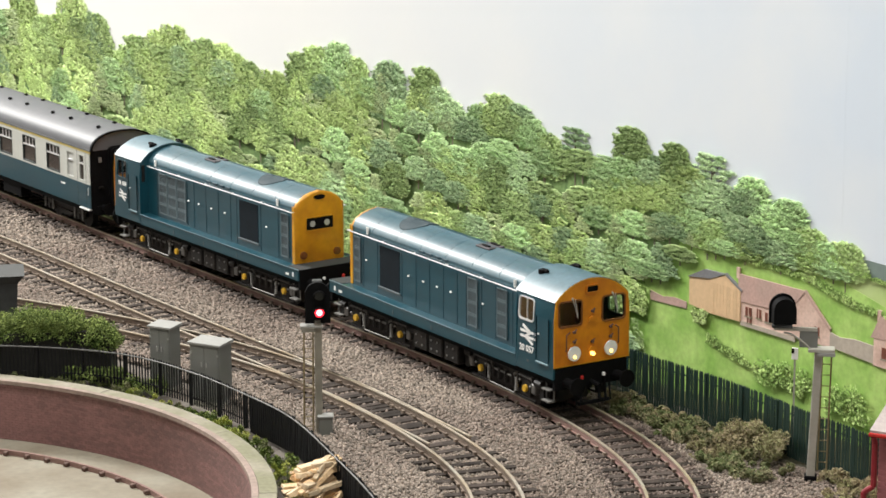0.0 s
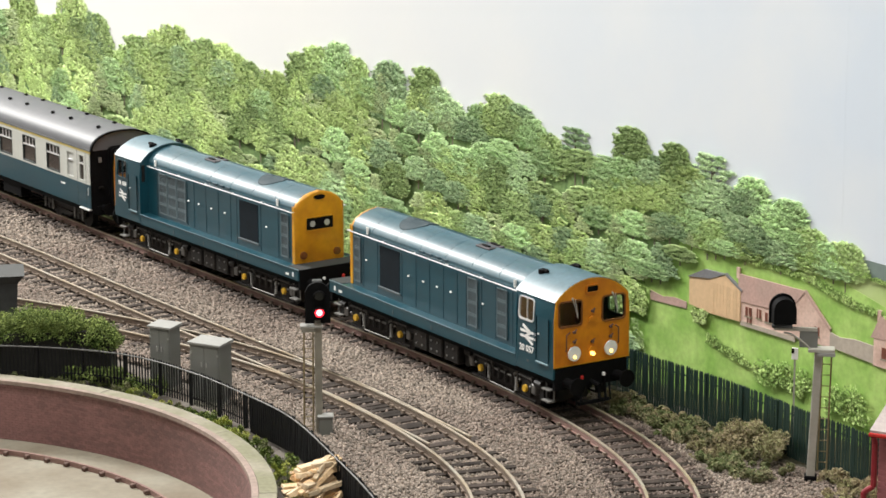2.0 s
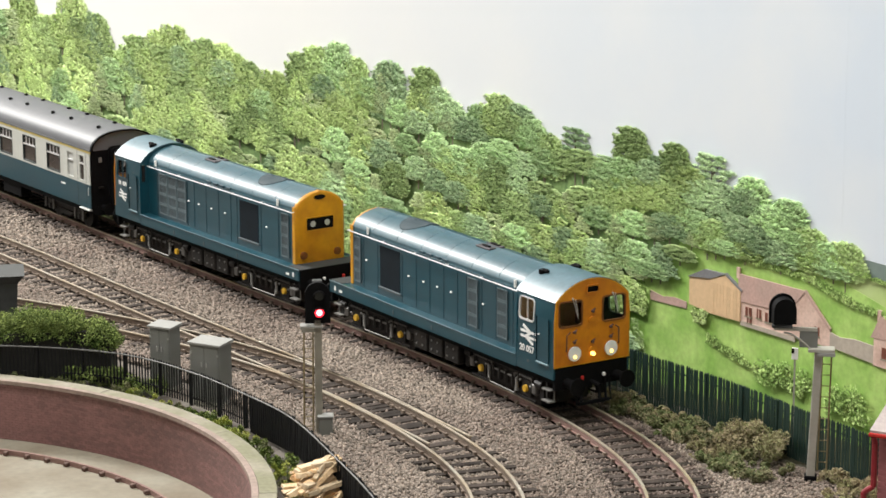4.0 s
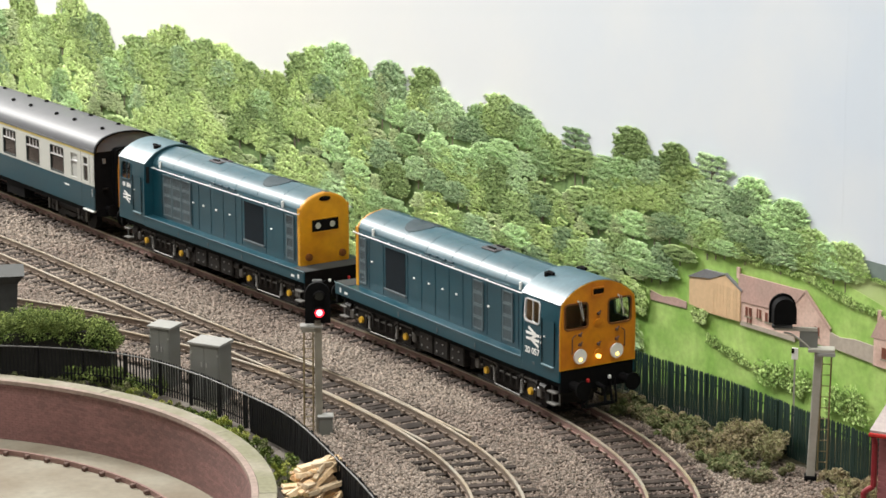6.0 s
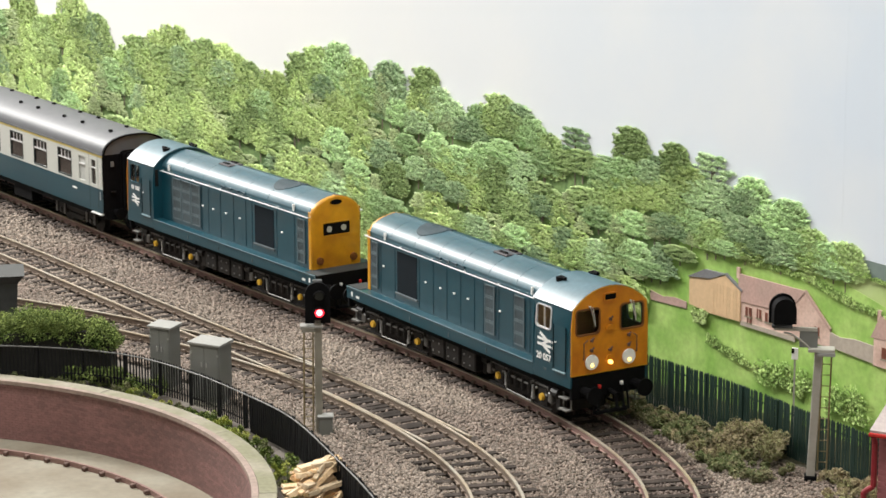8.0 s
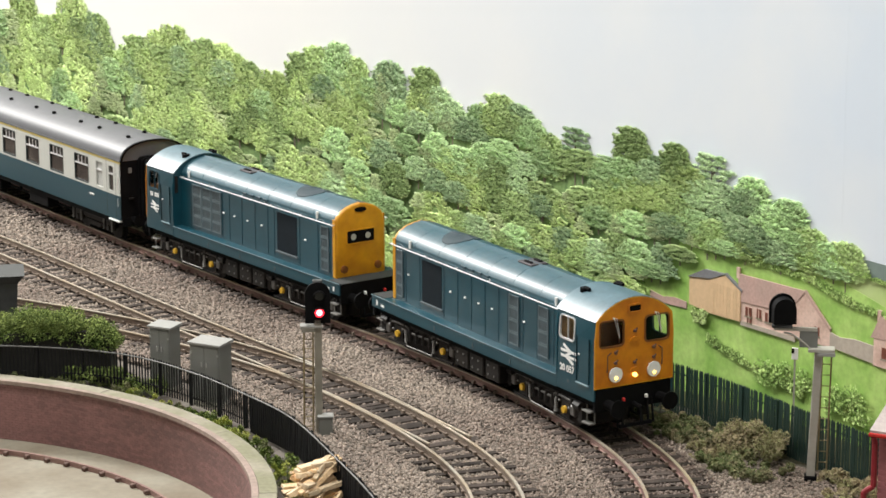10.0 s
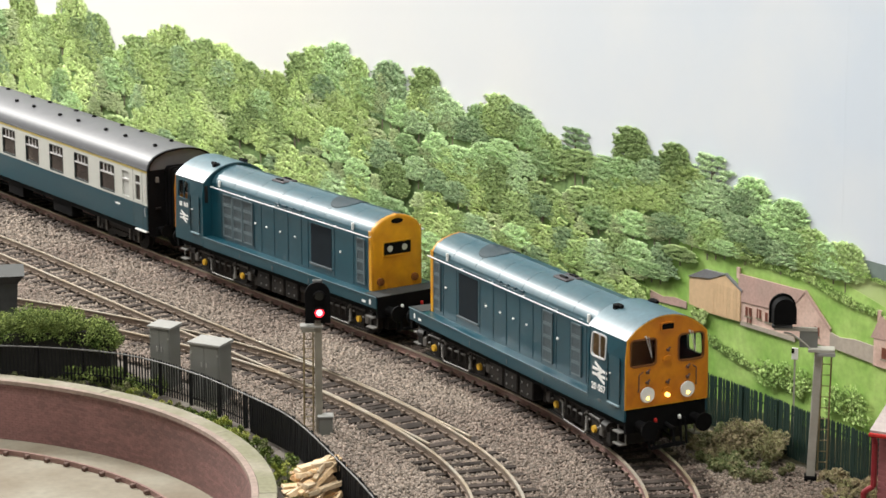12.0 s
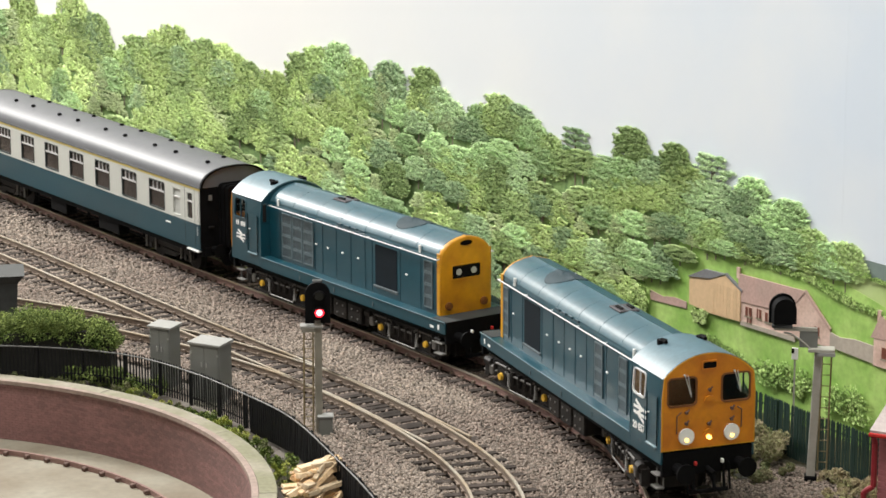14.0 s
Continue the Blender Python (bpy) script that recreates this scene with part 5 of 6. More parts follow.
def build_backdrop():
    back = thing("backdrop", "printed countryside backdrop board under a pale cloudy sky", "backdrop", board_pos(0, 0, 0), kind="structure")
    # two boards that meet at an upright joint
    part("sky_panel", box(-1035, -34.0, 0, 5, -6, 480), "sky", back, "pale printed sky")
    part("sky_panel", box(-34.0, 420, 0.03, 5, -6, 480), "sky", back, "pale printed sky")
    def sheet(name, pts, off, mat, label):
        part(name, prism(pts, -off, -off + 0.08, "y"), mat, back, label)
    sheet("far_hill", [(-60, 40), (120, 40), (120, 71), (30, 72), (-11, 73.2), (-20, 73.2), (-32, 71), (-60, 69)], 0.10, "far_hill", "hazy far hill")
    sheet("far_field", [(-62, 30), (160, 30), (160, 64), (-9, 67.5), (-26, 67), (-62, 64)], 0.2, "far_field", "pale far field")
    sheet("hill_field", [(-900, -5.5), (200, -5.5), (200, 52), (-9, 58), (-48, 66), (-77, 70), (-113, 67), (-124, 64), (-150, 58), (-168, 50), (-172, 6), (-900, 6)], 0.3, "field", "bright green sloping field")
    sheet("hedge_bank", [(-900, -5.5), (-165, -5.5), (-140, 0), (-100, 3), (-60, 5), (-20, 5), (60, 5), (60, -5.5)], 0.5, "moss", "rough dark grass behind the fence")
    # dark green sheets behind the trees paint the shade in their gaps
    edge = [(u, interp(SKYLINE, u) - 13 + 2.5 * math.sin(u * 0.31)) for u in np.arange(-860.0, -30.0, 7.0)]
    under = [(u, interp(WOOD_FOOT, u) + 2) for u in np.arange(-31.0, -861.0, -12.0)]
    sheet("wood_shade", [q for q in edge if q[0] < -172] + [(-172, 40), (-172, 2)] + [q for q in under if q[0] < -172], 0.12, "crown_core", "dark mottled green sheet, painted shade inside the wood")
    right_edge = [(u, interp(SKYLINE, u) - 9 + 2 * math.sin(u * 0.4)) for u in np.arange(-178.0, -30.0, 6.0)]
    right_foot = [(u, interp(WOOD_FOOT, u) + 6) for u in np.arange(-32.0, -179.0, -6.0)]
    sheet("wood_shade", right_edge + right_foot, 0.4, "crown_core", "dark mottled green sheet, painted shade inside the wood")
    for i, (u0, z0, u1, z1, h, seed) in enumerate(((-113, 59.0, -77, 60.0, 3.4, 1), (-77, 60.0, -46, 59.5, 3.2, 2), (-46, 58.5, -26, 54.5, 3.8, 3), (-26, 54.5, 4, 53.5, 3.6, 10),
                                                   (-27, 67.0, 6, 65.6, 2.2, 4), (-108, 24.0, -78, 18.5, 4.4, 6), (-78, 18.5, -52, 15.5, 5.0, 7), (-60, 64.5, -26, 66.5, 7.5, 8), (-116, 60.5, -84, 64.5, 4.5, 9))):
        L = math.hypot(u1 - u0, z1 - z0)
        m = board_pos((u0 + u1) / 2, 0.9, (z0 + z1) / 2) @ pose(0, 0, 0, 0, -math.degrees(math.atan2(z1 - z0, u1 - u0)), 0) @ Matrix.Diagonal((1, 0.3, 1, 1))
        bush("hedge", "clipped green field hedge on the backdrop", "hedge", 100 + seed, "shrub_green", L, h, 2.0, 70, 40, 0.6, m, "field hedges")
    for u, z, w, h, seed, mat in ((-62, 15.5, 26, 13.5, 1, "shrub_green"), (-28, 13.0, 20, 14.5, 2, "shrub_green"), (-153, 26, 16, 17, 3, "shrub_green"), (-160, 8, 24, 20, 4, "leaf0"), (-112, 31, 8, 6, 5, "leaf1")):
        bush("shrub", "green shrub below the field", "shrub", 200 + seed, mat, w, h, 3.0, 22, 46, 0.8, board_pos(u, 1.3, z) @ Matrix.Diagonal((1, 0.3, 1, 1)), "shrubs by the field")
    # the tan shed
    shed = thing("shed", "tan boarded shed with grey slate roof on the backdrop", "shed", board_pos(5.5, 0.4, 0) @ Matrix.Diagonal((1, 0.3, 1, 1)))
    part("side_wall", prism([(-124, 37), (-111, 36), (-111, 49.5), (-124, 48)], -2.2, 0, "y"), "shed_wall", shed)
    part("gable_wall", prism([(-111, 36), (-93, 36.5), (-93, 48.6), (-101.5, 53.0), (-111, 49.5)], -2.8, 0, "y"), "shed_wall", shed)
    for k in range(9):
        part("board", box(-110.6 + k * 1.95, -110.6 + k * 1.95 + 1.8, -3.05, -2.75, 36.6, 48.6), "shed_wall", shed)
    part("roof", prism([(-125, 47.8), (-111, 49.6), (-101.5, 53.2), (-114.5, 52.6)], -3.4, 0, "y"), "slate", shed, "grey slate roof")
    part("verge", prism([(-102, 53.6), (-92, 48.9), (-92.3, 48.1), (-102, 52.7)], -3.6, 0, "y"), "slate", shed)
    # the long stone farmhouse
    farm = thing("farmhouse", "long pink stone farmhouse with stone-slate roof", "house", board_pos(5.5, 0.4, 0) @ Matrix.Diagonal((1, 0.3, 1, 1)))
    part("front_wall", prism([(-93, 36.5), (-43, 37.6), (-43, 45), (-93, 45)], -1.6, 0, "y"), "pink_stone", farm)
    part("roof", prism([(-93.8, 44.4), (-66.5, 45.6), (-56.5, 55.8), (-95, 54.8)], -2.6, -0.6, "y"), "pink_roof", farm, "pink stone-slate roof")
    part("gable", prism([(-67, 37.5), (-43, 37.9), (-43, 44.6), (-56.5, 55.4), (-67, 45.6)], -2.0, -0.4, "y"), "pink_stone", farm)
    part("verge", prism([(-56.8, 56.3), (-42.6, 44.8), (-43.2, 44.1), (-57, 55.2)], -3.0, -0.4, "y"), "pink_roof", farm)
    part("chimney", box(-95.6, -94.0, -2.8, -0.6, 53.0, 57.2), "pink_stone", farm)
    for u, w, z in ((-88.5, 3.4, 39.6), (-82.5, 2.4, 40.2), (-77.0, 3.8, 39.8), (-88, 2.4, 37.2), (-50, 2.6, 40.5)):
        wn = part("window", box(u - w / 2, u + w / 2, -2.3, -1.4, z, z + 3.4), "brown_window", farm, "small brown-framed window")
        part("window_sill", box(u - w / 2 - 0.4, u + w / 2 + 0.4, -2.5, -1.4, z - 0.6, z), "rim_stone", wn)
        part("glazing_bar", box(u - 0.18, u + 0.18, -2.45, -2.2, z, z + 3.4), "pink_stone", wn)
    low = thing("garden_wall", "rough pink stone field wall", "stone wall", board_pos(5.5, 0.4, 0) @ Matrix.Diagonal((1, 0.3, 1, 1)))
    part("wall_run", prism([(-43, 38), (-20, 37), (-20, 43.4), (-30, 43.6), (-38, 42.6), (-43, 43.4)], -2.0, 0, "y"), "field_wall", low)
    part("wall_run", prism([(-149, 33.5), (-126, 34.6), (-126, 37.2), (-134, 37.6), (-141, 36.4), (-149, 37.4)], -0.9, 0, "y"), "pink_roof", low)
    part("wall_run", prism([(-93, 35.3), (-62, 35.6), (-62, 37.4), (-93, 37.0)], -2.2, 0, "y"), "field_wall", low)
    cot = thing("cottage", "pink stone cottage with slate roof behind the field", "house", board_pos(5.5, 0.4, 0) @ Matrix.Diagonal((1, 0.3, 1, 1)))
    part("front_wall", prism([(-20, 36.5), (20, 37), (20, 47), (-20, 47)], -2.2, 0, "y"), "pink_stone", cot)
    part("roof", prism([(-21.5, 46.4), (-17, 55), (-12.5, 55), (-11, 47)], -2.8, -0.6, "y"), "pink_roof", cot)
    part("roof", prism([(-12.5, 47), (-9.5, 58), (14, 58), (21, 47)], -3.2, -0.6, "y"), "pink_roof", cot)
    part("chimney", box(-18.4, -16.6, -2.6, -0.6, 53, 57), "pink_stone", cot)
    for u in (-14.5, -7.5):
        wn = part("window", box(u - 1.2, u + 1.2, -2.7, -2.0, 40, 44), "brown_window", cot)
        part("window_sill", box(u - 1.5, u + 1.5, -2.9, -2.0, 39.4, 40), "rim_stone", wn)
    part("door", box(-12.6, -10.2, -2.7, -2.0, 37, 42.5), "shed_wall", cot, "tan door")


# ---- lineside things ----
def poly_points(pts, step):
    out, left = [], 0.0
    for (x0, y0), (x1, y1) in zip(pts, pts[1:]):
        L = math.hypot(x1 - x0, y1 - y0)
        t = left
        while t < L:
            out.append((x0 + (x1 - x0) * t / L, y0 + (y1 - y0) * t / L, math.degrees(math.atan2(y1 - y0, x1 - x0))))
            t += step
        left = t - L
    return out


def smooth_line(pts, n=8):
    out = []
    P = [pts[0]] + list(pts) + [pts[-1]]
    for i in range(1, len(P) - 2):
        for k in range(n):
            t = k / n
            q = [0.5 * (2 * b + (c - a) * t + (2 * a - 5 * b + 4 * c - d) * t * t + (3 * b - a - 3 * c + d) * t ** 3)
                 for a, b, c, d in zip(P[i - 1], P[i], P[i + 1], P[i + 2])]
            out.append(tuple(q))
    return out + [pts[-1]]


def build_fence(name, label, line, height, pitch, width, mat, rail_mat, base, post_every, top=0.80, back=0.5, thick=0.34):
    F = thing(name, label, "fence")
    pts = smooth_line(line)
    bm = bmesh.new()
    add_prism(bm, [(-width / 2, 0), (width / 2, 0), (width / 2, height - 0.8), (0, height), (-width / 2, height - 0.8)], -0.15, 0.15, "y")
    bmesh.ops.recalc_face_normals(bm, faces=bm.faces[:])
    pale = finish(bm)
    post = finish(box(-0.55, 0.55, 0.2, 1.3, -1, height - 0.6, 0.1, 1))
    for i, (x, y, a) in enumerate(poly_points(pts, pitch)):
        part("pale", pale, mat, F, at=pos(x, y, base + random.uniform(-0.12, 0.12), a, random.uniform(-1.0, 1.0), random.uniform(-0.6, 0.6)))
        if i % post_every == 0:
            part("post", post, mat, F, at=pos(x, y, base, a))
    for z, off, rad in ((height * 0.18, 0.5, 0.34), (height * top, back, thick)):
        bm = bmesh.new()
        sec = poly_points(pts, 3.0)
        run = [(x - off * math.sin(radians(a)), y + off * math.cos(radians(a)), base + z) for x, y, a in sec]
        for p0, p1 in zip(run, run[1:]):
            add_rod(bm, p0, p1, rad, 6)
        part("fence_rail", bm, rail_mat if z > height / 2 else mat, F)
    return F


FENCE_LINE = ((-240, 1002), (-179, 1001), (-131, 989), (-100, 963), (-74, 929), (-54.5, 897), (-37, 850), (-23.5, 809), (-12, 765))


def build_cabinet(m, w, d, h, label):
    Cb = thing("equipment_cabinet", label, "relay cabinet", m, "lineside cabinets")
    part("cabinet_body", box(-w / 2, w / 2, -d / 2, d / 2, 0, h - 1.2, 0.15, 1), "cabinet", Cb)
    bm = bmesh.new()
    add_prism(bm, [(-d / 2 - 0.7, h - 1.4), (d / 2 + 0.7, h - 1.4), (d / 2 + 0.7, h - 0.2), (-d / 2 - 0.7, h - 0.7)], -w / 2 - 0.7, w / 2 + 0.7)
    bmesh.ops.recalc_face_normals(bm, faces=bm.faces[:])
    part("lid", bm, "cabinet_top", Cb, "pale sloping lid")
    for s in (-1, 1):
        dr = part("door", box(*sorted((s * 0.15, s * (w / 2 - 0.5))), -d / 2 - 0.25, -d / 2 + 0.1, 1.2, h - 2.2, 0.08, 1), "cabinet", Cb)
        part("door_handle", box(*sorted((s * 0.8, s * 1.5)), -d / 2 - 0.6, -d / 2 - 0.2, h * 0.58, h * 0.66), "cabinet_top", dr)
        for z in (0.25, 0.78):
            part("hinge", box(*sorted((s * (w / 2 - 0.9), s * (w / 2 - 0.2))), -d / 2 - 0.5, -d / 2 - 0.2, h * z, h * z + 0.7), "cabinet_top", dr)
    part("plinth", box(-w / 2 - 0.5, w / 2 + 0.5, -d / 2 - 0.5, d / 2 + 0.5, -1.5, 0.3), "concrete", Cb)


def build_ladder(parent, x0, x1, y, z0, z1, rungs, lean=0.0):
    for x in (x0, x1):
        bm = bmesh.new()
        add_rod(bm, (x, y, z0), (x + lean, y, z1), 0.32, 6)
        part("ladder_rail", bm, "ladder", parent, "thin brass-coloured ladder rail")
    for k in range(rungs):
        z = z0 + (z1 - z0) * (k + 0.7) / rungs
        bm = bmesh.new()
        d = lean * (z - z0) / (z1 - z0)
        add_rod(bm, (x0 + d, y, z), (x1 + d, y, z), 0.17, 5)
        part("ladder_rung", bm, "ladder", parent)


def head_shape(w, z0, z1, y0, y1):
    bm = bmesh.new()
    r = w / 2
    pts = [(-r, z0), (r, z0)] + [(r * math.cos(math.pi * i / 12), z1 - r + r * math.sin(math.pi * i / 12)) for i in range(13)]
    add_prism(bm, pts, y0, y1, "y")
    bmesh.ops.recalc_face_normals(bm, faces=bm.faces[:])
    return bm


def build_signals():
    S = thing("colour_light_signal", "grey-post colour-light signal showing red, with ladder", "railway signal", pos(-46.6, 926, -4.0, 4), "signals")
    part("post", box(-1.35, 1.35, -1.2, 1.2, 0, 44.5, 0.25, 2), "post_brown", S, "grey steel post")
    part("base_box", box(-0.2, 5.0, -3.6, 1.0, -1, 7.0, 0.3, 1), "cabinet", S, "grey foot box")
    part("box_lid", box(-0.6, 5.4, -4.0, 1.4, 7.0, 7.7, 0.2, 1), "cabinet_top", S)
    hd = part("signal_head", head_shape(9.4, 43.0, 58.6, -1.2, 0.4), "black", S, "black backplate with rounded top")
    part("housing", head_shape(7.0, 44.0, 57.6, 0.4, 4.0), "black", hd)
    for z, mat, lab in ((47.2, "signal_red", "lit red lens"), (53.6, "lens_dark", "unlit dark lens")):
        bm = bmesh.new()
        add_rod(bm, (0.6, -1.7, z), (0.6, -1.1, z), 1.75, 20)
        ln = part("lens", bm, mat, hd, lab)
        if mat == "signal_red":
            bm = bmesh.new()
            add_rod(bm, (0.6, -1.85, z), (0.6, -1.65, z), 1.15, 18)
            part("lens_core", bm, "signal_core", ln, "glaring lamp behind the lens")
        hood = bmesh.new()
        N = 14
        ring = [[hood.verts.new((0.6 + r * math.cos(a), y, z + r * math.sin(a))) for r, y in ((2.1, -1.2), (2.1, -4.2 + 1.6 * (1 - math.sin(a)) * 0.9), (1.9, -4.2 + 1.6 * (1 - math.sin(a)) * 0.9), (1.9, -1.2))]
                for a in [math.radians(-15 + 210 * i / N) for i in range(N + 1)]]
        for p, q in zip(ring, ring[1:]):
            for k in range(4):
                hood.faces.new((p[k], q[k], q[(k + 1) % 4], p[(k + 1) % 4]))
        part("hood", hood, "black", hd, "black lens hood")
    part("top_cap", box(-1.8, 1.8, 0.6, 3.4, 58.0, 58.9, 0.3, 1), "tarp", hd)
    part("platform", box(-6.6, 1.8, -2.0, 3.0, 41.4, 42.2), "cabinet_top", S, "pale platform")
    part("bracket", box(-6.2, -1.0, -1.0, 0.2, 39.6, 41.4), "post_grey", S)
    build_ladder(S, -5.6, -2.2, 0.8, 0, 41.4, 11, 0.4)

    S2 = thing("colour_light_signal", "grey bracket signal seen from behind, black head on an arm", "railway signal", pos(128.8, 867.5, -4.0, -8), "signals")
    bm = box(-1.45, 1.45, -1.4, 1.4, 1.6, 47.6, 0.3, 2)
    for v in bm.verts:
        v.co.x += 0.6 + 0.036 * v.co.z  # the post leans a little
    part("post", bm, "post_grey", S2, "grey steel post")
    part("foot", box(-1.5, 2.9, -2.1, 2.1, -1, 2.2, 0.3, 1), "black", S2, "black foot")
    part("platform", box(-1.4, 7.8, -3.0, 2.6, 47.6, 48.7, 0.1, 1), "post_grey", S2)
    part("platform_edge", box(1.8, 8.0, -3.4, -2.8, 46.4, 47.6), "cabinet_top", S2)
    build_ladder(S2, 3.0, 6.2, 2.4, 3.5, 47.4, 11, 0.6)
    bm = bmesh.new()
    prev = None
    for i in range(9):
        t = i / 8
        p = Vector((-1.0 - 9.0 * t, -1.8, 49.0 + 5.2 * math.sin(t * math.pi / 2)))
        if prev:
            add_rod(bm, prev, p, 0.35, 6)
        prev = p
    part("arm_stay", bm, "post_grey", S2, "curved stay")
    part("arm", box(-13.5, 1.6, -0.6, 0.6, 54.6, 55.8), "post_grey", S2)
    part("arm_panel", box(-4.5, 1.8, -0.4, 0.4, 48.7, 55.0), "cabinet", S2, "grey end plate")
    part("arm_floor", box(-14.2, -7.0, -2.8, 2.8, 56.0, 56.9), "tarp", S2)
    hd = part("signal_head", head_shape(8.0, 57.4, 66.4, -3.0, 2.0), "black", S2, "black signal head with rounded top", at=pos(-10.2, 0, 0, 12))
    part("backplate", head_shape(9.4, 56.8, 67.2, 2.0, 3.0), "black", hd)
    for z in (59.4, 63.4):
        bm = bmesh.new()
        add_rod(bm, (0, 3.0, z), (0, 6.5, z), 2.2, 14)
        part("hood", bm, "black", hd)


M["lens_dark"] = material("unlit_lens", (0.02, 0.025, 0.02), 0.15)


def build_lineside():
    near = build_fence("palisade_fence", "black palisade fence with worn grey top rail, beside the turntable well", FENCE_LINE, 14.0, 1.6, 0.62, "fence_black", "fence_grey", -2.5, 12, 0.92, -0.2, 0.32)
    # solid black sheet behind the pales, from the cabinets to the timber pile
    bm = bmesh.new()
    screen = [(x - 1.6 * math.sin(radians(a)), y + 1.6 * math.cos(radians(a))) for x, y, a in poly_points(smooth_line(FENCE_LINE[4:]), 4.0)]
    for (x0, y0), (x1, y1) in zip(screen, screen[1:]):
        L = math.hypot(x1 - x0, y1 - y0)
        add_box(bm, 0, L, -0.2, 0.2, -2, 11.6, Matrix.Translation((x0, y0, -2.5)) @ Matrix.Rotation(math.atan2(y1 - y0, x1 - x0), 4, "Z"))
    part("screen_panel", bm, "fence_black", near, "solid black sheet behind the pales")
    build_fence("palisade_fence", "dark green palisade fence between track and fields", ((20, 1060), (50, 1006), (77, 966), (107, 925), (130, 886), (148, 857), (172, 818)), 20.0, 1.5, 1.05, "fence_green", "fence_green", -3.5, 14)
    build_cabinet(pos(-111.0, 992, -4, -28), 9.6, 7.5, 26.0, "grey lineside relay cabinet with sloping lid")
    build_cabinet(pos(-91.0, 972, -4, -28), 13.5, 9, 24.5, "wide grey lineside relay cabinet with sloping lid")
    build_signals()
    # ivy hedge and scrub
    ivy = thing("ivy_hedge", "dense ivy hedge behind the fence, green on top, dark below", "hedge", pos(-174, 1014, -3, -6))
    # solid near-black block: the shade under the ivy put into its colour
    part("inner_mass", prism([(-44, -2), (40, -2), (40, 15), (35, 18), (0, 16), (-12, 12), (-44, 11)], -5.5, 5.5, "y"), "hedge_dark", ivy, "near-black block, painted shade inside the hedge")
    for k, (x, w, h, lobes) in enumerate(((14, 20, 25, 70), (27, 18, 22, 60), (-2, 18, 22.5, 60), (-16, 20, 17, 60), (-34, 26, 18.5, 90), (36, 9, 19, 60), (6, 12, 26, 30), (22, 9, 26, 20))):
        f = bush("foliage", "", "", 500 + k, "hedge", w, h, 12, lobes, 130, 0.45, pos(x, 0, 0), up=1.2, low=0.62)
        f.parent = ivy
    for i, (x, y, w, d, h, mat, per) in enumerate(((113, 893, 28, 16, 17, "dry_scrub", 70), (96, 914, 28, 14, 8, "moss", 60), (84, 938, 28, 12, 7, "dry_scrub", 60), (108, 880, 34, 16, 7, "moss", 60), (92, 925, 30, 16, 8, "moss", 60), (76, 945, 26, 14, 7, "moss", 60), (100, 905, 34, 18, 7, "dry_scrub", 60),
                                                   (122, 905, 18, 10, 12, "moss", 60), (68, 962, 18, 10, 7, "dry_scrub", 50), (50, 985, 20, 9, 6, "moss", 50), (140, 846, 20, 12, 5, "dry_scrub", 50), (98, 893, 16, 12, 5, "dry_scrub", 50), (141, 862, 22, 8, 6.5, "dry_scrub", 60), (152, 843, 26, 9, 8, "dry_scrub", 60), (104, 873, 26, 9, 6, "moss", 60), (88, 915, 22, 9, 6, "moss", 60))):
        bush("scrub", "low brown and green scrub by the fence", "scrub", 300 + i, mat, w, h, d, 34, per * 3, 0.55, pos(x, y, -5, -50), "scrub by the fence", 0.9, "stuff")
    rng0 = random.Random(8)
    for i, a in enumerate(range(-6, 102, 3)):
        t = radians(a + rng0.uniform(-1, 1))
        r = RIM_R + (4.5 if a < 55 else 2.0) + rng0.uniform(-1, 2.5) + (2 if a < 20 else 0)
        bush("grass_tuft", "tufts of yellow-green grass along the coping", "grass", 400 + i, ("grass", "hedge", "grass", "moss")[rng0.randrange(4)] if a < 62 else "moss", 12, rng0.uniform(3.5, 6.8), 9, 16, 120, 0.42,
             pos(PIT[0] + r * math.cos(t), PIT[1] + r * math.sin(t), -5, a + 90), "grass by the coping", 1.0, "stuff")
    for i, (x, y, w) in enumerate(((-146, 999, 16), (-137, 997, 16), (-128, 992, 16), (-117, 984, 14))):
        bush("grass_tuft", "long green grass behind the palisade fence", "grass", 480 + i, "hedge", w, 9.0, 7, 18, 120, 0.42, pos(x, y, -5, -30), "grass behind the fence", 1.0, "stuff")
    mk = thing("marker_board", "small white marker board on a thin post behind the fence", "marker board", pos(127.0, 897, -4, -20))
    part("board", box(-1.2, 1.2, -0.3, 0.3, 36.2, 40.6, 0.15, 1), "white", mk, "white board with dark corner")
    part("board_corner", box(-1.2, -0.2, -0.42, -0.28, 38.6, 40.4), "black", mk)
    part("post", box(-0.3, 0.3, -0.2, 0.4, -1, 36.4), "post_grey", mk)
    # log pile
    rng = random.Random(3)
    pile = thing("timber_pile", "heap of pale split timber offcuts beside the well", "timber pile", pos(-42, 849, -5, 0))
    for k in range(64):
        L, w, h = rng.uniform(7, 17), rng.uniform(1.3, 3.2), rng.uniform(0.9, 2.0)
        bm = box(-L / 2, L / 2, -w / 2, w / 2, -h / 2, h / 2, 0.15, 1)
        for v in bm.verts:
            v.co.y *= 1 + 0.25 * math.sin(v.co.x * 0.6 + k)
        layer = k / 64
        part("offcut", bm, "timber", pile, at=pos(rng.uniform(-10, 5) * (1.15 - layer), rng.uniform(-12, 14) * (1.15 - layer), 1.5 + layer * 12.5, rng.uniform(20, 75), rng.uniform(-25, 25), rng.uniform(-28, 12)))
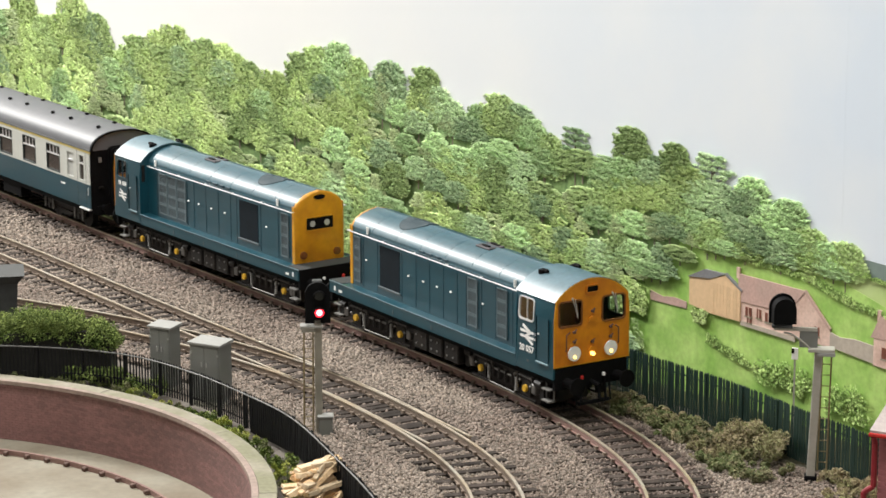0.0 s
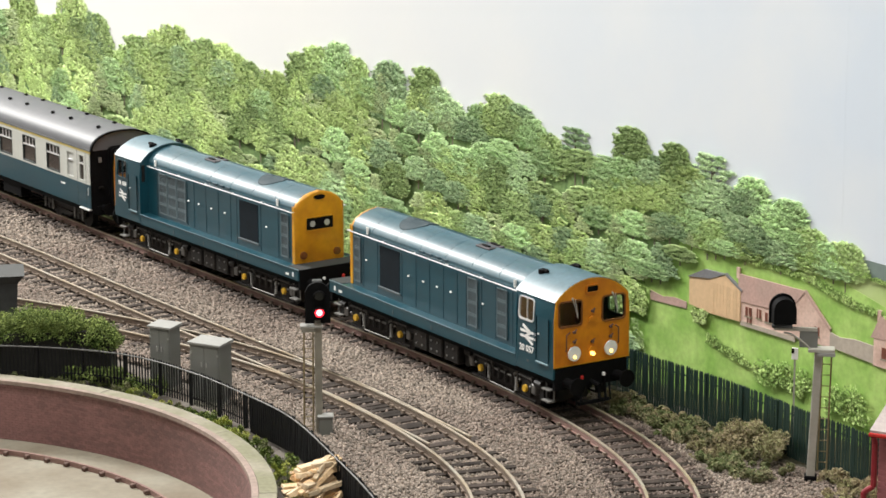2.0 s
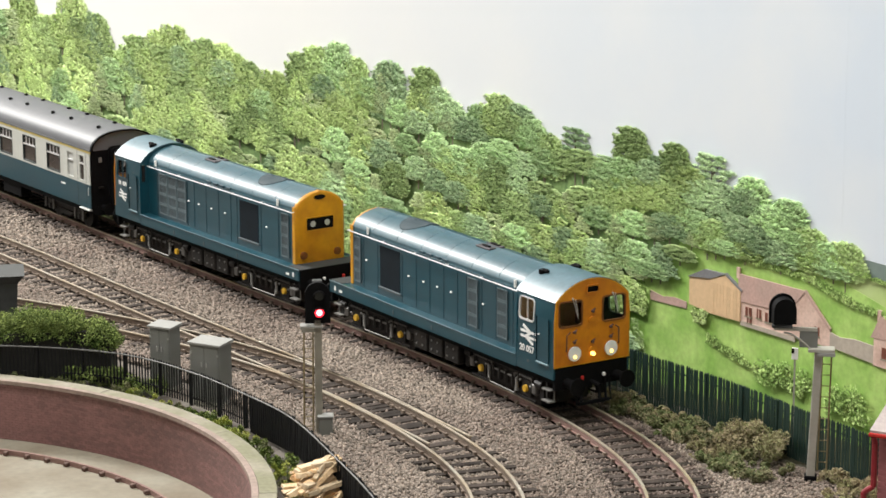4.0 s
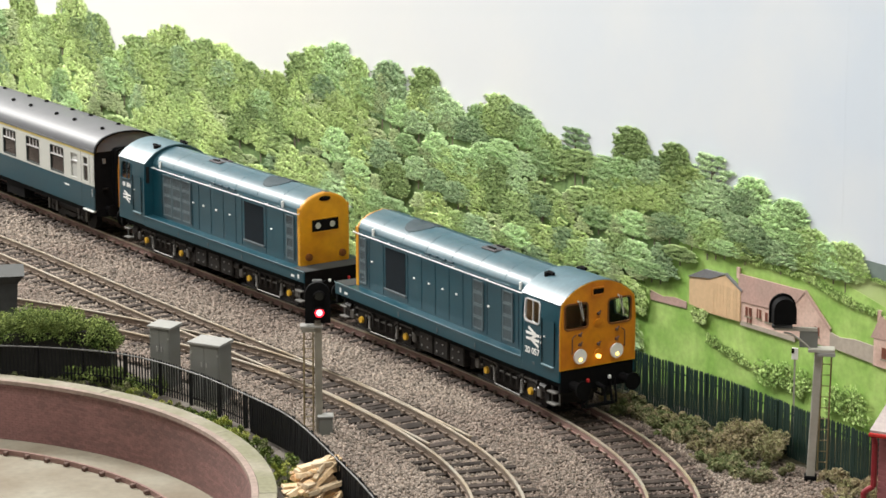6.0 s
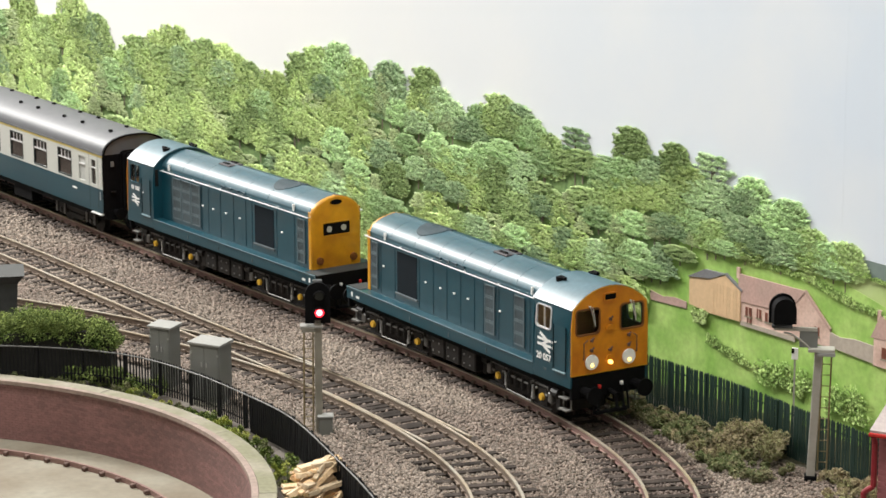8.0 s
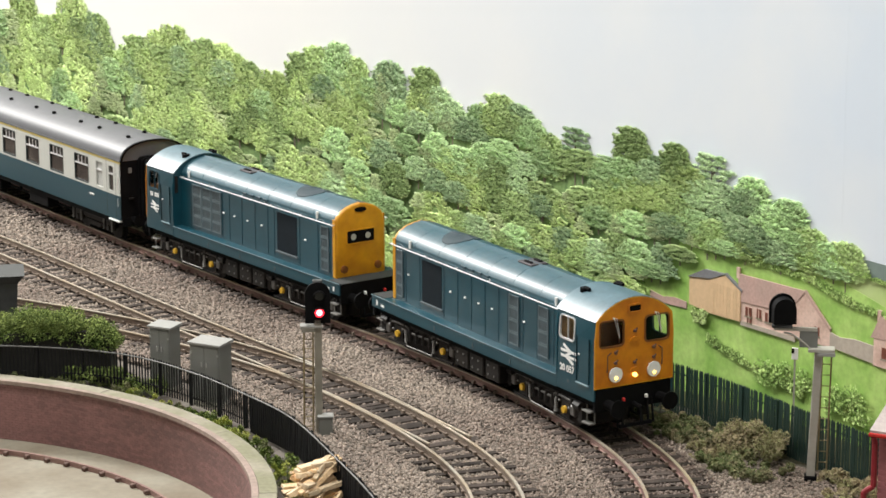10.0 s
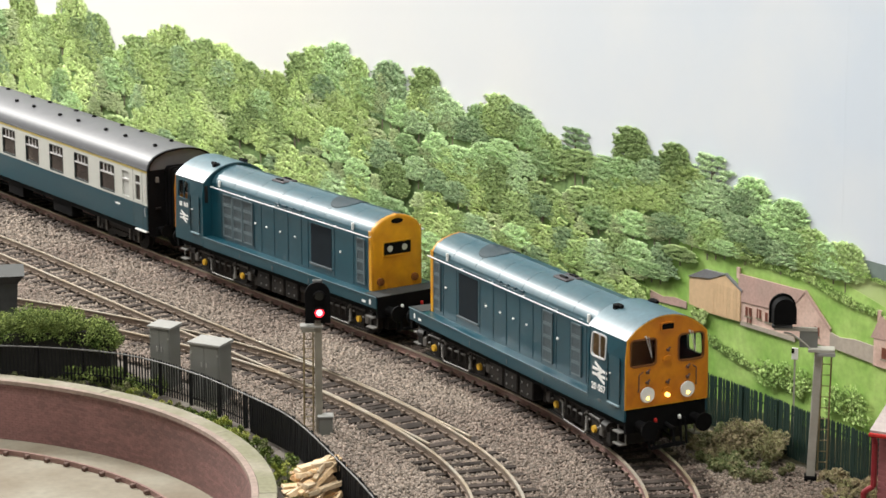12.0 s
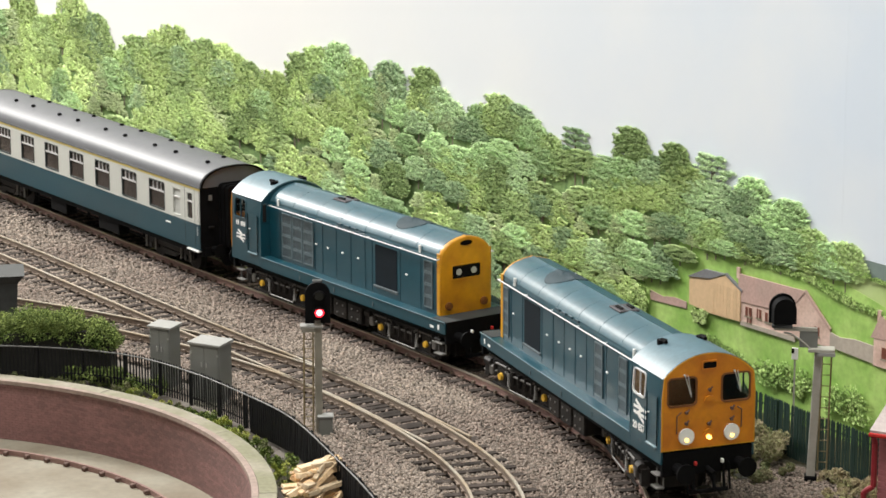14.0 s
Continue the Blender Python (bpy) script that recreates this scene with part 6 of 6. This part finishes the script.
    # iron hopper at the yard end
    hop = thing("iron_tank", "dark sheet-iron tank with flared rim on a brown timber base", "tank", pos(-196, 1092, -5.5, 10))
    bm = bmesh.new()
    lo = [bm.verts.new((x, y, 5)) for x, y in ((-9, -8), (9, -8), (9, 8), (-9, 8))]
    mid = [bm.verts.new((x, y, 21)) for x, y in ((-10, -9), (10, -9), (10, 9), (-10, 9))]
    hi = [bm.verts.new((x, y, 25)) for x, y in ((-13, -12), (13, -12), (13, 12), (-13, 12))]
    for a, b in ((lo, mid), (mid, hi)):
        for i in range(4):
            bm.faces.new((a[i], a[(i + 1) % 4], b[(i + 1) % 4], b[i]))
    bm.faces.new(lo[::-1]), bm.faces.new(hi)
    part("tank_body", bm, "tarp", hop)
    part("tank_base", box(-13, 14, -11, 11, 0, 5, 0.4, 1), "rust", hop, "rust-brown base")
    part("base_step", box(8, 20, -9, 4, 0, 4, 0.4, 1), "rust", hop)
    # brick hut with downpipe
    hut = thing("brick_hut", "small maroon brick hut with pale roof and red downpipe", "hut", pos(160.3, 829, -5, -30))
    part("hut_wall", box(-11.5, 30, -8, 30, 0, 31, 0.2, 1), "maroon", hut)
    unit = finish(box(-1.35, 1.35, -0.2, 0.2, 0.05, 0.95))
    for c in range(30):
        for k in range(7):
            part("brick", unit, "maroon", hut, at=pos(-10 + k * 2.9 + (1.4 if c % 2 else 0), -8.05, 0.5 + c * 1.02))
        for k in range(4):
            part("brick", unit, "maroon", hut, at=pos(-11.55, -6.4 + k * 2.9 + (1.4 if c % 2 else 0), 0.5 + c * 1.02, 90))
    bm = bmesh.new()
    add_prism(bm, [(-10.5, 30.5), (32, 30.5), (32, 32), (12, 40), (-10.5, 32)], -14, 33)
    bmesh.ops.recalc_face_normals(bm, faces=bm.faces[:])
    part("hut_roof", bm, "hut_slate", hut, "pale pinkish-grey roof")
    part("gutter", box(-14.2, 33, -11.4, -10.2, 29.8, 31.2, 0.4, 2), "red", hut, "dark red gutter")
    bm = bmesh.new()
    for a, b in (((-12.6, -10.6, 30), (-12.6, -9.0, 27.5)), ((-12.6, -9.0, 27.5), (-12.6, -9.0, 12)), ((-12.6, -9.0, 12), (-15.8, -9.6, 9.5)), ((-15.8, -9.6, 9.5), (-15.8, -9.6, -1))):
        add_rod(bm, a, b, 1.0, 10)
    part("downpipe", bm, "red_dark", hut, "dark red downpipe")


M["hut_slate"] = material("pale_weathered_roof", (0.42, 0.36, 0.35), 0.75, vary=0.12, grain=1.2, patch=8)
M["red_dark"] = material("dark_red_paint", (0.22, 0.012, 0.02), 0.4, vary=0.1)
# near-black that paints the shade inside the hedge
M["hedge_dark"] = material("painted_hedge_shade", (0.012, 0.012, 0.008), 0.9, vary=0.3, grain=1.5, patch=8)

# ---- build ----
build_room()
build_ground()
well = build_pit()
main_len = main_path.s[-1]
build_track(main_path, "main_track", "running line on dark sleepers in brown ballast", 8.4, 16.5, 300, main_len - 60, side_mat="rust_side")
build_track(loop_path, "loop_track", "curved loop line with bright worn rails", 8.4, 16.5, 0, loop_path.s[-1])
build_track(yard_path, "yard_track", "yard line that joins the loop at a turnout", 9.0, 15.5, 0, yard_path.s[-1])
build_ballast()
lead, lead_bogies = build_loco("rail-blue bonnet diesel locomotive, yellow cab front leading with white discs", "20 057", True, "coupled locomotives")
second, second_bogies = build_loco("rail-blue bonnet diesel locomotive coupled bonnet first, cab towards the coach", "", False, "coupled locomotives")
coach, coach_bogies = build_coach()
build_backdrop()
build_wood()
build_lineside()
well_bricks(well)

# ---- movement: the length run by the train (mm) at each time (s) ----
RUN = ((0.0, 0.0), (3.2, 0.0), (4.0, 0.2), (4.7, 1.2), (5.5, 3.4), (6.0, 4.4), (6.5, 5.4), (7.0, 7.1), (7.5, 10.0), (8.0, 13.4), (9.25, 24.4), (10.5, 38.0),
       (11.0, 43.0), (11.5, 51.0), (12.0, 60.5), (12.5, 71.0), (13.0, 82.6), (13.5, 95.5), (14.0, 111.6))
START = float(np.interp(-950.0, -main_path.y, main_path.s)) - 70.2


def run_at(t):
    ts, ss = [a for a, _ in RUN], [b for _, b in RUN]
    i = max(0, min(len(ts) - 2, int(np.searchsorted(ts, t, side="right")) - 1))
    def slope(k):
        if k == 0:
            return 0.0
        if k == len(ts) - 1:
            return (ss[-1] - ss[-2]) / (ts[-1] - ts[-2])
        return (ss[k + 1] - ss[k - 1]) / (ts[k + 1] - ts[k - 1])
    h = ts[i + 1] - ts[i]
    u = (t - ts[i]) / h
    m0 = 0.0 if i == 0 else slope(i)
    return ((2 * u ** 3 - 3 * u * u + 1) * ss[i] + (u ** 3 - 2 * u * u + u) * h * m0 + (-2 * u ** 3 + 3 * u * u) * ss[i + 1] + (u ** 3 - u * u) * h * (0.0 if i == 0 else slope(i + 1)))


def drive(vehicle, bogies, offset, half, reverse, radius):
    """Keys a vehicle, its bogies and its wheelsets along the main line."""
    times = [0.25 * k for k in range(57)]
    flip = 180.0 if reverse else 0.0
    rows, turns = [], []
    for t in times:
        s = START + run_at(t) + offset
        a, b = main_path.at(s + half), main_path.at(s - half)
        yaw = math.degrees(math.atan2(a[1] - b[1], a[0] - b[0]))
        c = (a + b) / 2
        rows.append((t, pos(c[0], c[1], 0, yaw + flip)))
        turns.append((s, yaw))
    walk(vehicle, rows)
    for bg, sets, x in bogies:
        ahead = -x if reverse else x
        walk(bg, [(t, pos(x, 0, 0, math.degrees(main_path.turn(s + ahead)) - yaw)) for t, (s, yaw) in zip(times, turns)])
        for k, w in enumerate(sets):
            sign = -1 if reverse else 1
            walk(w, [(t, pos((k * 2 - 1) * 17.0, 0, radius, 0, 0, sign * math.degrees(run_at(t) / radius))) for t in times])


def motions():
    drive(lead, lead_bogies, 0.0, 48.0, False, 7.15)
    drive(second, second_bogies, -188.2, 48.0, True, 7.15)
    drive(coach, coach_bogies, -428.5, 90.0, False, 6.0)


motions()
